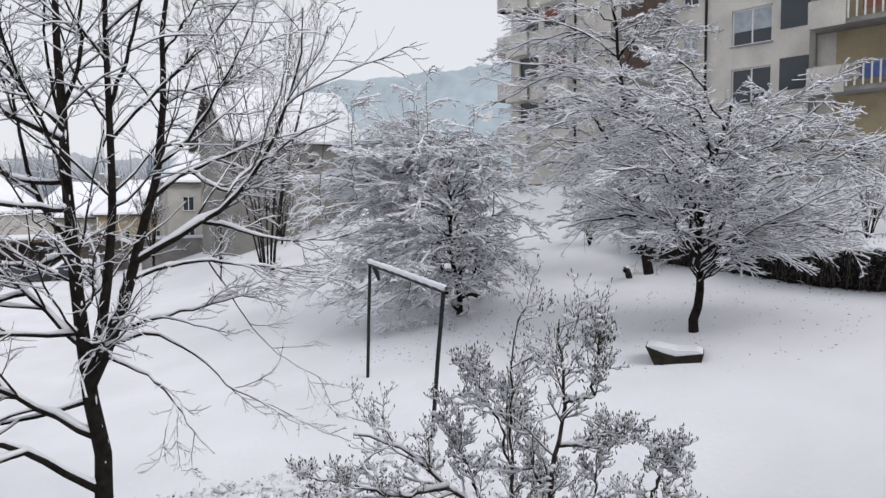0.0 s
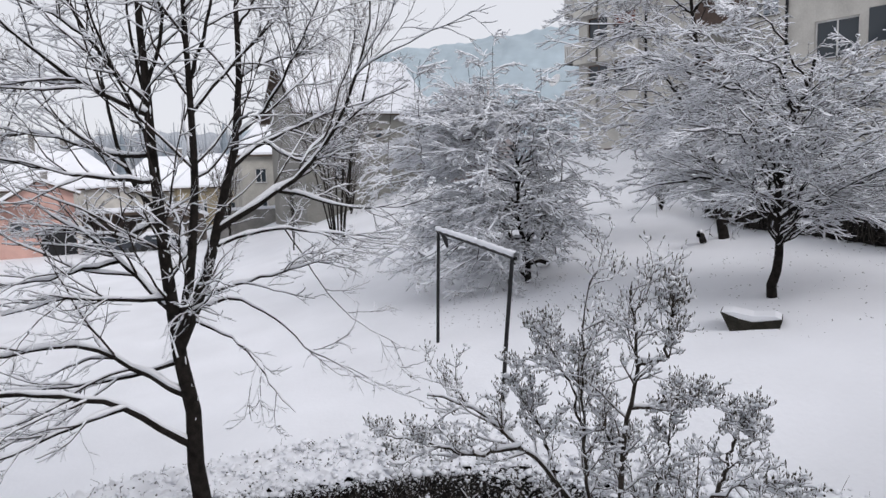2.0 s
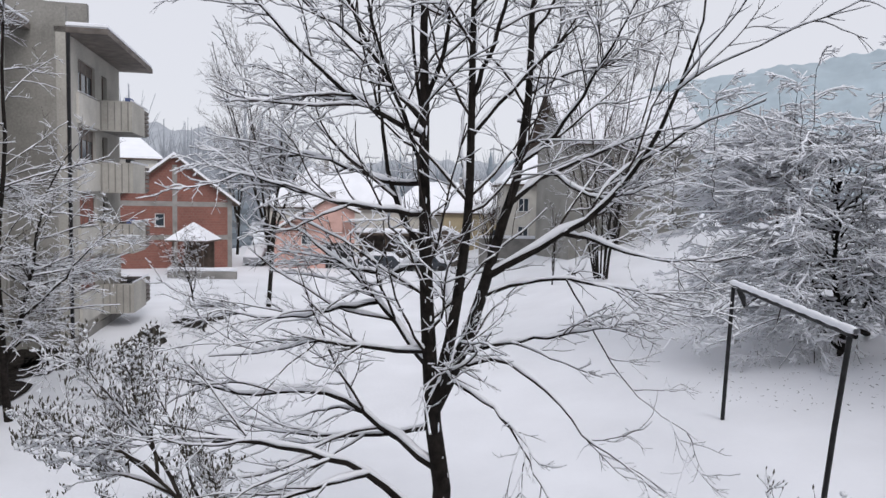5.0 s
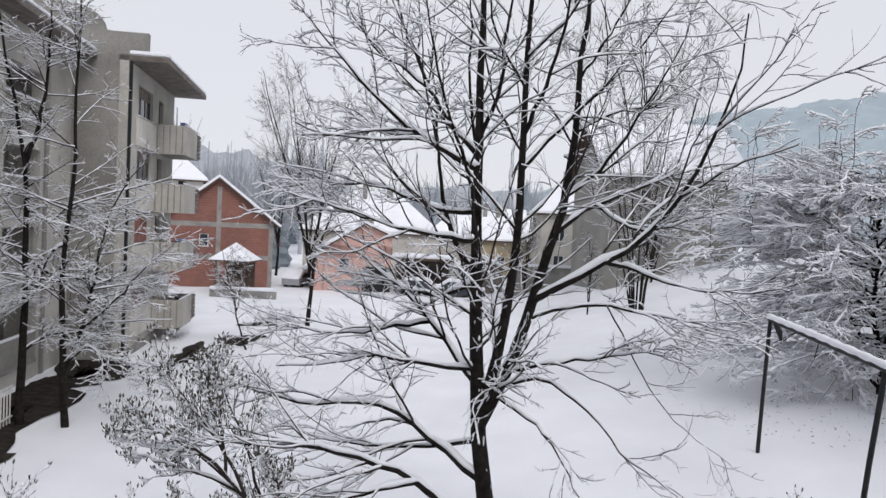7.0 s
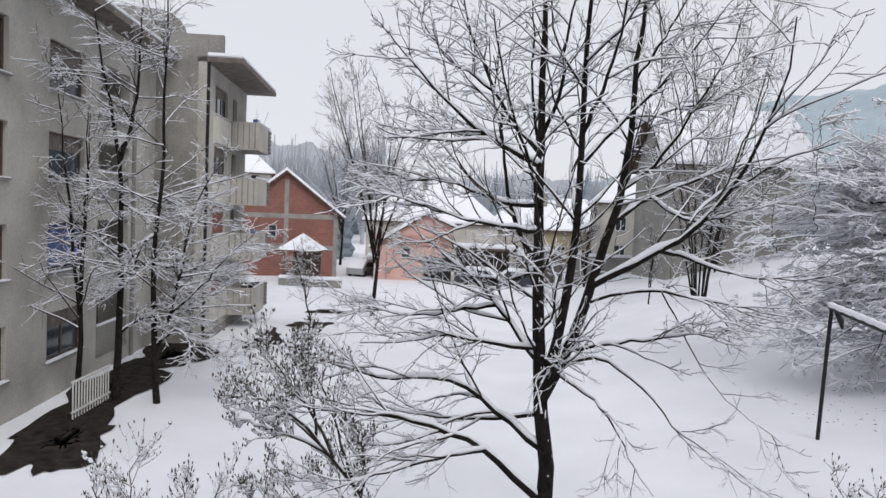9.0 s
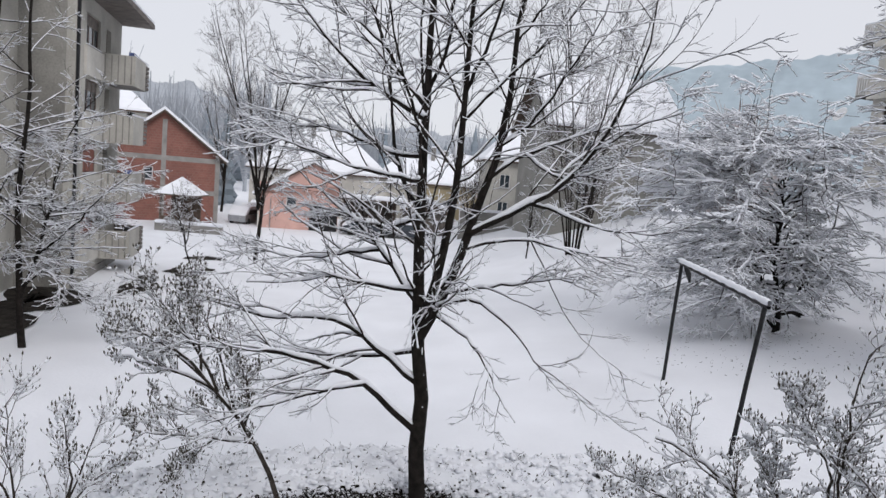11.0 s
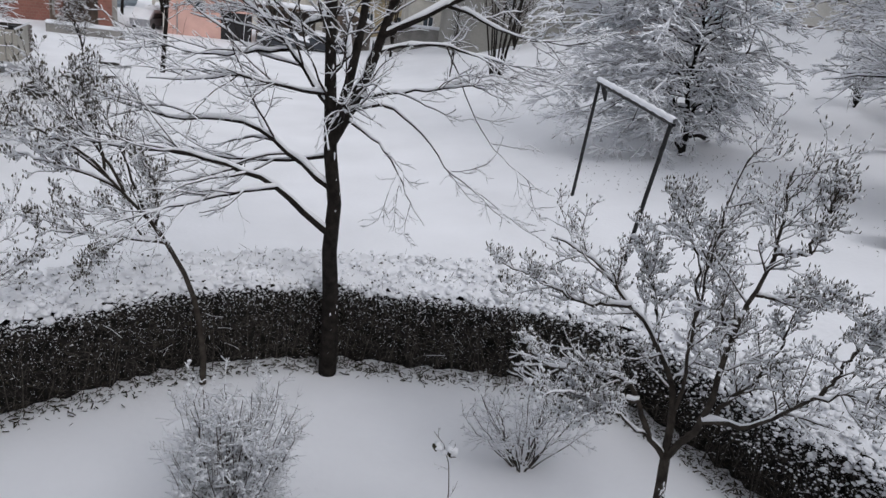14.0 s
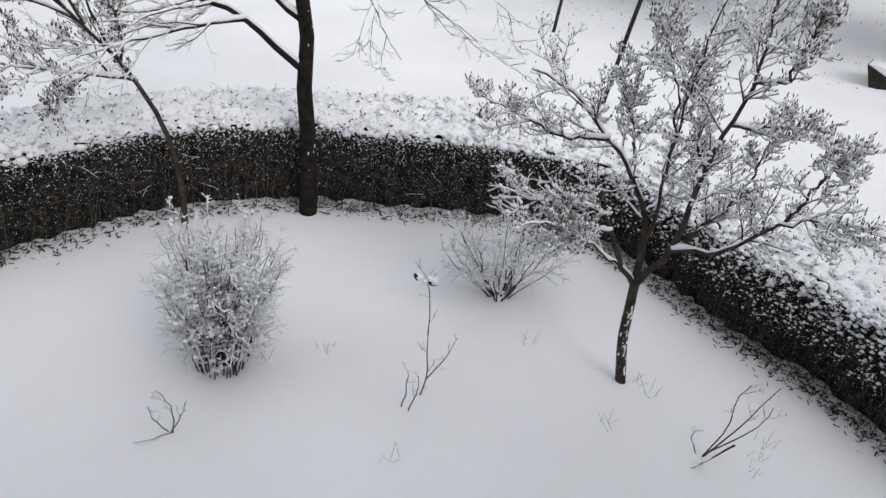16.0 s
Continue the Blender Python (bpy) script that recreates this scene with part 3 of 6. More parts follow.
hip_house("white_roofed_house", "low house under thick snow in the valley", (-9.0, 88, 0), -6, 11, 9, 4.2, 8.2, PLASTER_WHITE, 3, 8,
          windows=[(2, 1.5, 1, 1.2), (6, 1.5, 1, 1.2)], chimneys=[(7, 3.6, 7, 9.2)])
hip_house("white_roofed_house", "low house under thick snow in the valley", (-2.0, 80, 0), 4, 9, 9, 4.6, 7.9, PLASTER_YELLOW, 3, 6,
          windows=[(2, 1.8, 1, 1.2), (5.5, 1.8, 1, 1.2)], chimneys=[(2.2, 3.6, 6.6, 8.6)])
hip_house("white_roofed_house", "small snowy-roofed house beyond the apartment block", (-34.6, 67.2, 0), 22, 5.2, 7, 9.4, 11.6, PLASTER_WHITE, 1.8, 3.4, windows=[(3.2, 6.8, 1.2, 1.2)])
hip_house("white_roofed_house", "far house with a snowy roof", (-2.0, 120, 0), 2, 10, 9, 6.0, 9.4, PLASTER_WHITE, 3, 7, windows=[(2, 3.5, 1, 1.2)])
hip_house("white_roofed_house", "far house with a snowy roof", (9.0, 105, 0), -5, 10, 9, 8.2, 11.4, PLASTER_WHITE, 3, 7, windows=[(2, 5.5, 1, 1.2)])

# carport and sheds between the pink house and the garden trees
car_port = thing("carport", "dark timber carport with a flat snowy roof", "carport", pose(-9.2, 63.6, 0, 0, 0, 4))
for x in (0.1, 2.4, 4.7):
    boxed("post", (x, x + 0.16, 0, 0.16, -0.6, 2.9), WOOD_DARK, car_port)
boxed("back_wall", (0, 5.0, 3.0, 3.15, -0.6, 2.9), WOOD_GREY, car_port)
boxed("low_wall", (0, 5.0, -0.12, 0.0, -0.6, 0.9), WOOD_GREY, car_port)
rf = boxed("roof", (-0.3, 5.6, -0.5, 3.5, 2.9, 3.1), WOOD_DARK, car_port)
snow_slab("snow_cover", (-0.28, 5.58, -0.48, 3.48, 3.105, 3.4), rf, 0.08)
shed = thing("shed", "grey boarded shed with snow on its roof", "shed", pose(-3.6, 63.9, 0, 0, 0, 2))
for i in range(14):
    boxed("board", (i * 0.3, i * 0.3 + 0.285, 0, 0.05, -0.6, 2.3), WOOD_GREY, shed)
boxed("side_wall", (0, 4.2, 0.06, 2.6, -0.6, 2.28), WOOD_DARK, shed)
rf = part("roof", prism(bmesh.new(), [(-0.3, 2.3), (4.5, 2.3), (4.5, 2.45), (2.1, 3.5), (-0.3, 2.45)], -0.35, 3.0), WOOD_DARK, shed)
part("snow_cover", prism(bmesh.new(), [(-0.28, 2.46), (2.1, 3.51), (4.48, 2.46), (4.48, 2.7), (2.1, 3.78), (-0.28, 2.7)], -0.33, 2.98), SNOW, rf)
garden_wall = thing("garden_wall", "long grey garden wall capped with snow", "wall", pose(1.5, 58.5, 0, 0, 0, 9))
boxed("wall", (0, 9, 0, 0.25, 0, 3.1), CONCRETE, garden_wall)
boxed("snow_cover", (-0.02, 9.02, -0.04, 0.29, 3.105, 3.35), SNOW, garden_wall, bevel=0.06)
kerb_wall = thing("low_wall", "low concrete wall under a cushion of snow", "wall", pose(-21.5, 52.0, 0, 0, 0, 4))
boxed("wall", (0, 5.0, 0, 0.3, -0.3, 0.55), CONCRETE, kerb_wall)
boxed("snow_cover", (-0.03, 5.03, -0.05, 0.35, 0.555, 0.8), SNOW, kerb_wall, bevel=0.07)

# the little hut before the brick house
hut = thing("garden_hut", "small wooden garden hut with a pointed snowy roof", "hut", pose(-20.7, 55.0, 0))
for x in (-1.2, 1.08):
    for y in (-1.2, 1.08):
        boxed("post", (x, x + 0.12, y, y + 0.12, -0.3, 2.6), WOOD_DARK, hut)
boxed("parapet", (-1.1, 1.1, -1.16, -1.1, 0.1, 0.95), WOOD_DARK, hut)
boxed("back_wall", (-1.1, 1.1, 1.1, 1.16, -0.2, 2.55), WOOD_DARK, hut)
for lift, nm, m in ((0, "roof", WOOD_DARK), (0.1, "snow_cover", SNOW)):
    bm = bmesh.new()
    bmesh.ops.create_cone(bm, cap_ends=True, segments=4, radius1=2.35 - lift * 0.5, radius2=0.02, depth=1.35)
    bmesh.ops.rotate(bm, verts=bm.verts, matrix=Matrix.Rotation(radians(45), 3, "Z"))
    bmesh.ops.translate(bm, verts=bm.verts, vec=(0, 0, 3.27 + lift))
    ob = part(nm, bm, m, hut if not lift else hut_roof)
    if not lift:
        hut_roof = ob


def car(at, turn, paint, label):
    """A parked car under a lid of snow."""
    c = thing("car", label, "car", pose(*at, 0, 0, turn))
    b = part("body", prism(bmesh.new(), [(-2.1, 0.3), (2.1, 0.3), (2.15, 0.75), (1.2, 0.9), (0.75, 1.38), (-1.1, 1.42), (-1.75, 0.95), (-2.15, 0.85)], -0.82, 0.82), paint, c)
    part("side_window", prism(bmesh.new(), [(-1.45, 0.95), (0.95, 0.93), (0.66, 1.3), (-1.05, 1.34)], -0.826, 0.826), GLASS, b)
    part("snow_cover", prism(bmesh.new(), [(-2.12, 0.86), (-1.74, 0.96), (-1.1, 1.43), (0.75, 1.39), (1.2, 0.91), (2.12, 0.76), (2.1, 0.95), (1.3, 1.12), (0.8, 1.6), (-1.15, 1.65), (-1.85, 1.15), (-2.1, 1.0)], -0.8, 0.8), SNOW, c)
    for x in (-1.35, 1.35):
        for y in (-0.86, 0.68):
            bm = bmesh.new()
            bmesh.ops.create_cone(bm, cap_ends=True, segments=14, radius1=0.31, radius2=0.31, depth=0.18)
            bmesh.ops.rotate(bm, verts=bm.verts, matrix=Matrix.Rotation(radians(90), 3, "X"))
            bmesh.ops.translate(bm, verts=bm.verts, vec=(x, y + 0.09, 0.31))
            part("wheel", bm, RUBBER, c)
    return c


car((-18.7, 69.5, -0.1), 80, CAR_SILVER, "parked silver car buried under snow")
car((-19.5, 75.5, -0.1), 84, CAR_DARK, "parked dark car with a white lid of snow")
car((-18.1, 64.2, -0.1), 84, CAR_SILVER, "parked pale car covered with snow")
car((-6.6, 61.6, -0.1), 6, CAR_DARK, "dark car under snow before the carport")
car((-3.0, 61.9, -0.1), 2, CAR_DARK, "dark car under snow by the shed")


# ---- the near apartment block ----
def balcony(h, x0, x1, out, z, tall=1.15, slats=True, mat=None):
    """A balcony on a wall along x: slab, solid front, and a slatted end."""
    mat = mat or PLASTER_WHITE
    b = boxed("balcony", (x0, x1, -out, -0.002, z - 0.16, z), CONCRETE, h, "projecting balcony with a solid parapet")
    boxed("parapet", (x0 - 0.02, x1 - (1.0 if slats else 0), -out - 0.08, -out, z - 0.2, z + tall), mat, b)
    boxed("side_panel", (x0 - 0.08, x0 - 0.0, -out, -0.004, z - 0.2, z + tall), mat, b)
    boxed("snow_cover", (x0 - 0.05, x1, -out - 0.06, -out + 0.0, z + tall + 0.003, z + tall + 0.1), SNOW, b, bevel=0.03)
    if slats:
        for i in range(6):
            zz = z - 0.1 + i * (tall + 0.08) / 6
            boxed("slat", (x1 - 0.98, x1 + 0.05, -out - 0.07, -out - 0.02, zz, zz + 0.15), WOOD_GREY, b)
            boxed("slat", (x1, x1 + 0.05, -out, -0.01, zz, zz + 0.15), WOOD_GREY, b)
    return b


blk = thing("apartment_block", "weathered grey apartment block with balconies and brown windows", "building", pose(-15.25, 28.5, 0, 0, 0, 103.6))
floors = [0.78 + 2.73 * k for k in range(4)]
# far wing, flush with the corner
holes = [(1.5, 3.9, z + 1.22, z + 2.55) for z in floors] + [(5.0, 5.9, z + 0.2, z + 2.45) for z in floors]
part("wall", wall_panel(bmesh.new(), 8.2, -0.6, 12.2, 0.35, holes), PLASTER_CREAM, blk)
for i, z in enumerate(floors):
    window(blk, 1.5, z + 1.22, 2.4, 1.33, 0.14, FRAME_BROWN, 2, blind=(BLIND_RED, 0.95) if i < 2 else (WOOD_GREY, 0.35))
    window(blk, 5.0, z + 0.2, 0.9, 2.25, 0.2, FRAME_BROWN, 0, sill=False)
    boxed("spandrel", (1.2, 4.2, -0.12, -0.003, z - 0.05, z + 1.15), PLASTER_WHITE, blk, "off-white panel below the windows")
    bal = balcony(blk, 4.3, 7.9, 1.35, z + 0.1, mat=PLASTER_CREAM)
    for k in range(5):
        boxed("rib", (4.2, 4.222, -1.3 + k * 0.28, -1.25 + k * 0.28, z - 0.05, z + 1.2), CONCRETE, bal)
    boxed("flower_box", (4.36, 5.1, -1.34, -1.12, z + 1.26, z + 1.42), (METAL_DARK, CLOTH_BLUE)[i % 2], bal, "dark box on the parapet")
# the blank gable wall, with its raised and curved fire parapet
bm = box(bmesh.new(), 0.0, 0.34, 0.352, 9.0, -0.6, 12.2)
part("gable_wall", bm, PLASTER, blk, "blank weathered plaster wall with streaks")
rim = [(0.0, 12.2), (9.0, 12.2), (9.0, 14.6), (2.2, 14.3)] + [(2.2 - 1.25 * math.sin(a), 14.3 - 1.0 * (1 - math.cos(a))) for a in (0.3, 0.6, 0.9, 1.2, 1.5)] + [(0.0, 13.2)]
bm = prism(bmesh.new(), [(y, z) for y, z in rim], 0.0, 0.3)
bmesh.ops.rotate(bm, verts=bm.verts, matrix=Matrix(((0, 1, 0), (1, 0, 0), (0, 0, 1))))
part("fire_parapet", bm, PLASTER, blk)
part("fire_parapet", box(bmesh.new(), 3.6, 3.9, 0.2, 2.6, 12.5, 14.2), PLASTER, blk)
part("eave", prism(bmesh.new(), [(0.0, 12.2), (8.6, 12.2), (8.6, 12.42), (0.0, 12.42)], -1.5, 0.4), WOOD_GREY, blk, "boarded eave over the balconies")
boxed("snow_cover", (0.02, 8.58, -1.48, 6.0, 12.425, 12.62), SNOW, blk, bevel=0.05)
boxed("downpipe", (0.02, 0.14, -0.12, -0.01, 0, 12.2), METAL_DARK, blk, "dark downpipe at the corner")
boxed("base_course", (-0.03, 8.23, -0.05, -0.003, -0.6, 0.35), CONCRETE, blk)
# near wing, set back
holes = []
for z in floors:
    holes += [(14 - 9.2, 14 - 6.8, z + 0.36, z + 1.86), (14 - 5.7, 14 - 2.9, z - 0.1, z + 1.9), (0.4, 2.6, z + 0.36, z + 1.86)]
nw = wall_panel(bmesh.new(), 14, -0.6, 12.2, 0.35, holes)
bmesh.ops.translate(nw, verts=nw.verts, vec=(-14, 2.1, 0))
part("wall", nw, PLASTER_CREAM, blk)
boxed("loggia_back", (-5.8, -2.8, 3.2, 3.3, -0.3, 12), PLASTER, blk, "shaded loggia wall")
boxed("pilaster", (-2.6, -2.35, 2.02, 2.098, -0.6, 12.2), CONCRETE, blk)


def near_window(x, z, w, h, blind=None):
    f = window(blk, x, z, w, h, 0.16, FRAME_BROWN, 1, blind=blind)
    f.matrix_basis = pose(0, 2.1, 0)


for i, z in enumerate(floors):
    near_window(-9.2, z + 0.36, 2.4, 1.5, (CLOTH_BLUE, 0.9) if i == 1 else (WOOD_GREY, 0.35))
    near_window(-13.6, z + 0.36, 2.2, 1.5)
    bl = boxed("balcony", (-5.7, -2.9, 2.06, 3.2, z - 0.24, z - 0.1), CONCRETE, blk, "loggia with a plaster parapet")
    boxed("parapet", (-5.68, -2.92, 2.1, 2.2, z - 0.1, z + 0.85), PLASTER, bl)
    boxed("snow_cover", (-5.66, -2.94, 2.09, 2.21, z + 0.853, z + 0.93), SNOW, bl, bevel=0.02)
    w = window(blk, -5.2, z + 0.0, 1.7, 1.85, 0.0, FRAME_BROWN, 1, sill=False, blind=(BLIND_RED, 0.8) if i in (0, 1) else None)
    w.matrix_basis = pose(0, 3.15, 0)
part("eave", prism(bmesh.new(), [(-15, 12.2), (0.0, 12.2), (0.0, 12.42), (-15, 12.42)], 1.2, 2.5), WOOD_GREY, blk, "boarded eave")
boxed("snow_cover", (-14.98, -0.02, 1.22, 8.0, 12.425, 12.6), SNOW, blk, bevel=0.05)
part("back_wall", box(bmesh.new(), -14, 8.2, 9.0, 9.3, -0.6, 12.2), PLASTER, blk)
part("end_wall", box(bmesh.new(), 7.85, 8.19, 0.36, 9.0, -0.6, 12.19), PLASTER, blk)

# white railing at the foot of the block
rail = thing("railing", "low white metal railing by the block", "railing", pose(-13.1, 17.6, 0, 0, 0, 100))
for i in range(14):
    boxed("bar", (i * 0.16, i * 0.16 + 0.03, 0, 0.03, 0, 1.05), FRAME_WHITE, rail)
for z in (0.2, 1.05):
    boxed("handrail", (-0.05, 2.2, -0.01, 0.04, z, z + 0.05), FRAME_WHITE, rail)


# ---- the tall block up the slope ----
tall = thing("apartment_tower", "tall off-white apartment block with balconies up the snowy slope", "building", pose(23.47, 39.53, 0, 0, 0, -71.9))
levels = [9.35 + 2.85 * k for k in range(6)]
holes = []
for z in levels:
    holes += [(0.7, 2.25, z + 1.4, z + 2.78), (2.65, 4.3, z + 1.4, z + 2.78), (11.85, 12.75, z + 0.85, z + 2.3), (14.5, 16.45, z + 1.25, z + 3.0)]
part("wall", wall_panel(bmesh.new(), 31.4, 1.0, 27, 0.35, holes), PLASTER_WHITE, tall)
for i, z in enumerate(levels):
    for x, up, w, tl in ((0.7, 1.4, 1.55, 1.38), (2.65, 1.4, 1.65, 1.38), (11.85, 0.85, 0.9, 1.45), (14.5, 1.25, 1.95, 1.75)):
        bl = {(1, 2.65): (BLIND_RED, 0.5), (2, 2.65): (BLIND_RED, 0.6), (2, 14.5): (CURTAIN, 0.97), (1, 14.5): (CURTAIN, 0.6), (1, 11.85): (CURTAIN, 0.9), (3, 14.5): (CURTAIN, 0.97), (3, 11.85): (CURTAIN, 0.5)}.get((i, x))
        window(tall, x, z + up, w, tl, 0.16, FRAME_BROWN if x < 6 else FRAME_WHITE, 1, blind=bl)
    b = boxed("balcony", (-0.75, 1.8, -0.5, -0.003, z + 0.150, z + 0.300), CONCRETE, tall, "corner balcony with a plaster parapet")
    boxed("parapet", (0.0, 1.78, -0.56, -0.5, z + 0.020, z + 1.340), PLASTER_WHITE, b)
    boxed("parapet", (1.82, 4.75, -0.35, -0.004, z + 0.020, z + 1.340), PLASTER_WHITE, b)
    for k in range(5):
        boxed("rail_bar", (-0.73 + k * 0.15, -0.66 + k * 0.15, -0.55, -0.5, z + 0.300, z + 1.260), FRAME_WHITE, b)
    boxed("handrail", (-0.75, -0.03, -0.56, -0.5, z + 1.263, z + 1.340), FRAME_WHITE, b)
    boxed("screen", (-0.75, -0.67, -0.44, 2.9, z + 0.300, z + 1.300), PLASTER_WHITE, b)
    boxed("deck", (-0.75, -0.02, -0.497, 3.0, z + 0.150, z + 0.297), PLASTER, b)
    boxed("snow_cover", (-0.75, 1.78, -0.55, -0.49, z + 1.343, z + 1.420), SNOW, b, bevel=0.02)
    # large balconies further along
    b = boxed("balcony", (18.60, 24.60, -1.5, -0.003, z + 1.15, z + 1.35), CONCRETE, tall, "wide balcony with a barred railing")
    boxed("parapet", (18.60, 20.10, -1.56, -1.5, z + 1.13, z + 2.3), PLASTER_WHITE, b)
    for k in range(14):
        boxed("rail_bar", (20.15 + k * 0.32, 20.22 + k * 0.32, -1.54, -1.5, z + 1.35, z + 2.3), FRAME_WHITE, b)
    boxed("handrail", (20.10, 24.60, -1.55, -1.49, z + 2.3, z + 2.37), METAL_GREY, b)
    boxed("washing", (20.70, 23.50, -1.47, -1.45, z + 1.6, z + 2.25), (CLOTH_BLUE, BLIND_RED)[i % 2], b)
    boxed("ochre_wall", (19.30, 24.50, -0.06, -0.004, z - 1.45, z + 1.14), PLASTER_YELLOW, tall)
    boxed("balcony_door", (22.30, 23.30, -0.09, -0.062, z - 1.4, z + 0.7), FRAME_BROWN, tall)
    # no hollow is cut: a dark pane on the wall gives its shade
    boxed("recess", (16.85, 18.20, -0.03, -0.004, z + 1.7, z + 3.2), GLASS, tall, "flat dark pane in place of a shaded hollow by the balconies")
    b = boxed("loggia", (8.00, 11.40, -0.7, -0.003, z - 0.3, z - 0.12), CONCRETE, tall, "shallow balcony in grey plaster")
    boxed("parapet", (8.00, 11.40, -0.76, -0.7, z - 0.32, z + 0.8), PLASTER, b)
    boxed("opening", (8.20, 11.20, -0.03, -0.004, z + 0.0, z + 2.2), FRAME_BROWN, tall, "dark balcony door")
boxed("downpipe", (5.05, 5.15, -0.12, -0.02, 5, 27), METAL_DARK, tall)
boxed("downpipe", (13.15, 13.25, -0.12, -0.02, 5, 27), METAL_DARK, tall)
boxed("pilaster", (18.25, 18.50, -0.3, -0.003, 4, 27), PLASTER, tall)
boxed("end_wall", (0.0, 0.34, 0.352, 12, 1, 27), PLASTER_WHITE, tall)
boxed("basement_window", (0.3, 3.0, -0.03, -0.004, 6.15, 6.95), FRAME_BROWN, tall)
boxed("roof", (-1.0, 31.4, -1.2, 12, 27, 27.3), CONCRETE, tall)

# satellite dish on a bracket at the corner of the block
dish = thing("satellite_dish", "white satellite dish on a bracket by the balconies", "satellite dish", pose(22.2, 40.3, 11.4))
bm = bmesh.new()
bmesh.ops.create_uvsphere(bm, u_segments=24, v_segments=24, radius=0.75)
bmesh.ops.delete(bm, geom=[v for v in bm.verts if v.co.z > -0.58], context="VERTS")
bmesh.ops.solidify(bm, geom=bm.faces[:], thickness=0.03)
bmesh.ops.translate(bm, verts=bm.verts, vec=(0, 0, 0.66))
bmesh.ops.rotate(bm, verts=bm.verts, matrix=Vector((-0.86, -0.2, 0.48)).to_track_quat("Z", "Y").to_matrix())
part("reflector", bm, DISH, dish, smooth=True)
boxed("bracket", (0.05, 1.1, -0.015, 0.015, -0.04, -0.01), METAL_GREY, dish)
boxed("arm", (-0.5, 0.05, -0.02, 0.02, -0.12, -0.08), METAL_GREY, dish)


# squat vent post with a cap of snow at the foot of the tower
vent = thing("vent_post", "dark vent post under a round cap of snow", "vent", pose(29.0, 19.6, float(ground_z(29.0, 19.6))))
v, f = tubes(np.array([[(0, 0, -0.3), (0, 0, 0.9), (0, 0, 1.75)]]), np.array([[0.24, 0.2, 0.19]]), 12)
mesh_object("post", v, f, METAL_DARK, vent, smooth=True)
v, f = tubes(np.array([[(0, 0, 1.75), (0, 0, 1.8), (0, 0, 1.92), (0, 0, 2.05), (0, 0, 2.1)]]), np.array([[0.05, 0.46, 0.44, 0.24, 0.02]]), 14)
mesh_object("snow_cover", v, f, SNOW, vent, smooth=True)


# ---- the tall steel frame in the meadow ----
rack = thing("carpet_frame", "dark steel carpet-beating frame with snow along its bar", "frame")
A, B = Vector(on_ground(6.14, 18.0)), Vector(on_ground(5.93, 13.2))
At, Bt = Vector((6.35, 18.25, 4.27)), Vector((6.22, 13.15, 4.12))
for foot, top in ((A, At), (B, Bt)):
    v, f = tubes(np.array([[foot - Vector((0, 0, 0.3)), (foot + top) / 2, top]]), np.full((1, 3), 0.045), 10)
    mesh_object("post", v, f, METAL_DARK, rack, smooth=True)
v, f = tubes(np.array([[At + (At - Bt) * 0.02, (At + Bt) / 2, Bt - (At - Bt) * 0.03]]), np.full((1, 3), 0.045), 10)
mesh_object("crossbar", v, f, METAL_DARK, rack, smooth=True)
c = curve([At + (At - Bt) * 0.02 + Vector((0, 0, 0.08)), (At + Bt) / 2 + Vector((0, 0, 0.09)), Bt - (At - Bt) * 0.035 + Vector((0, 0, 0.08))], 30)[None]
v, f = tubes(c, np.abs(0.068 + 0.012 * np.sin(np.arange(30) * 2.1))[None], 8)
mesh_object("snow_cover", v, f, SNOW, rack, "roll of snow along the bar", smooth=True)
v, f = tubes(np.array([[At + Vector((0.05, -0.15, -0.05)), At + Vector((0.1, -0.3, -0.22)), At + Vector((0.12, -0.38, -0.42))]]), np.array([[0.05, 0.07, 0.03]]), 6)
mesh_object("hook", v, f, METAL_DARK, rack)

# ---- stone trough under the tree ----
trough = thing("stone_trough", "dark stone trough half buried and heaped with snow", "trough", pose(*on_ground(12.15, 12.62, -0.1), 0, 0, -46))
bm = prism(bmesh.new(), [(-0.36, -0.3), (0.46, -0.3), (0.62, 0.32), (0.3, 0.27), (0.0, 0.22), (-0.3, 0.28), (-0.70, 0.42)], -0.34, 0.34)
part("basin", bm, STONE, trough)
bm = prism(bmesh.new(), [(-0.68, 0.422), (-0.3, 0.285), (0.0, 0.225), (0.3, 0.275), (0.60, 0.325), (0.46, 0.39), (0.0, 0.36), (-0.46, 0.44)], -0.31, 0.36)
part("snow_cover", bm, SNOW, trough)


# ---- trees ----
def blobs(r, p, size, squash):
    """Small uneven pillows of snow, as six-sided lenses."""
    n = len(p)
    up = np.array([0, 0, 1.0])
    q = np.array([-1.0, -0.3, 0.6, 1.0])
    w = np.array([0.15, 0.95, 0.8, 0.1])
    P = p[:, None, :] + (q[None, :, None] * size[:, :, None] * squash) * up + r.normal(0, 0.08, (n, 4, 3)) * size[:, :, None]
    R = w[None] * size * r.uniform(0.8, 1.25, (n, 4))
    return tubes(P, R, 5)


def framed(x, y):
    """Places by (across, beyond, up) of a plant that stands at x, y, as seen from the house."""
    a = math.atan2(x, y)
    s, c = math.sin(a), math.cos(a)
    return lambda u, v, z: (x + u * c + v * s, y - u * s + v * c, z)


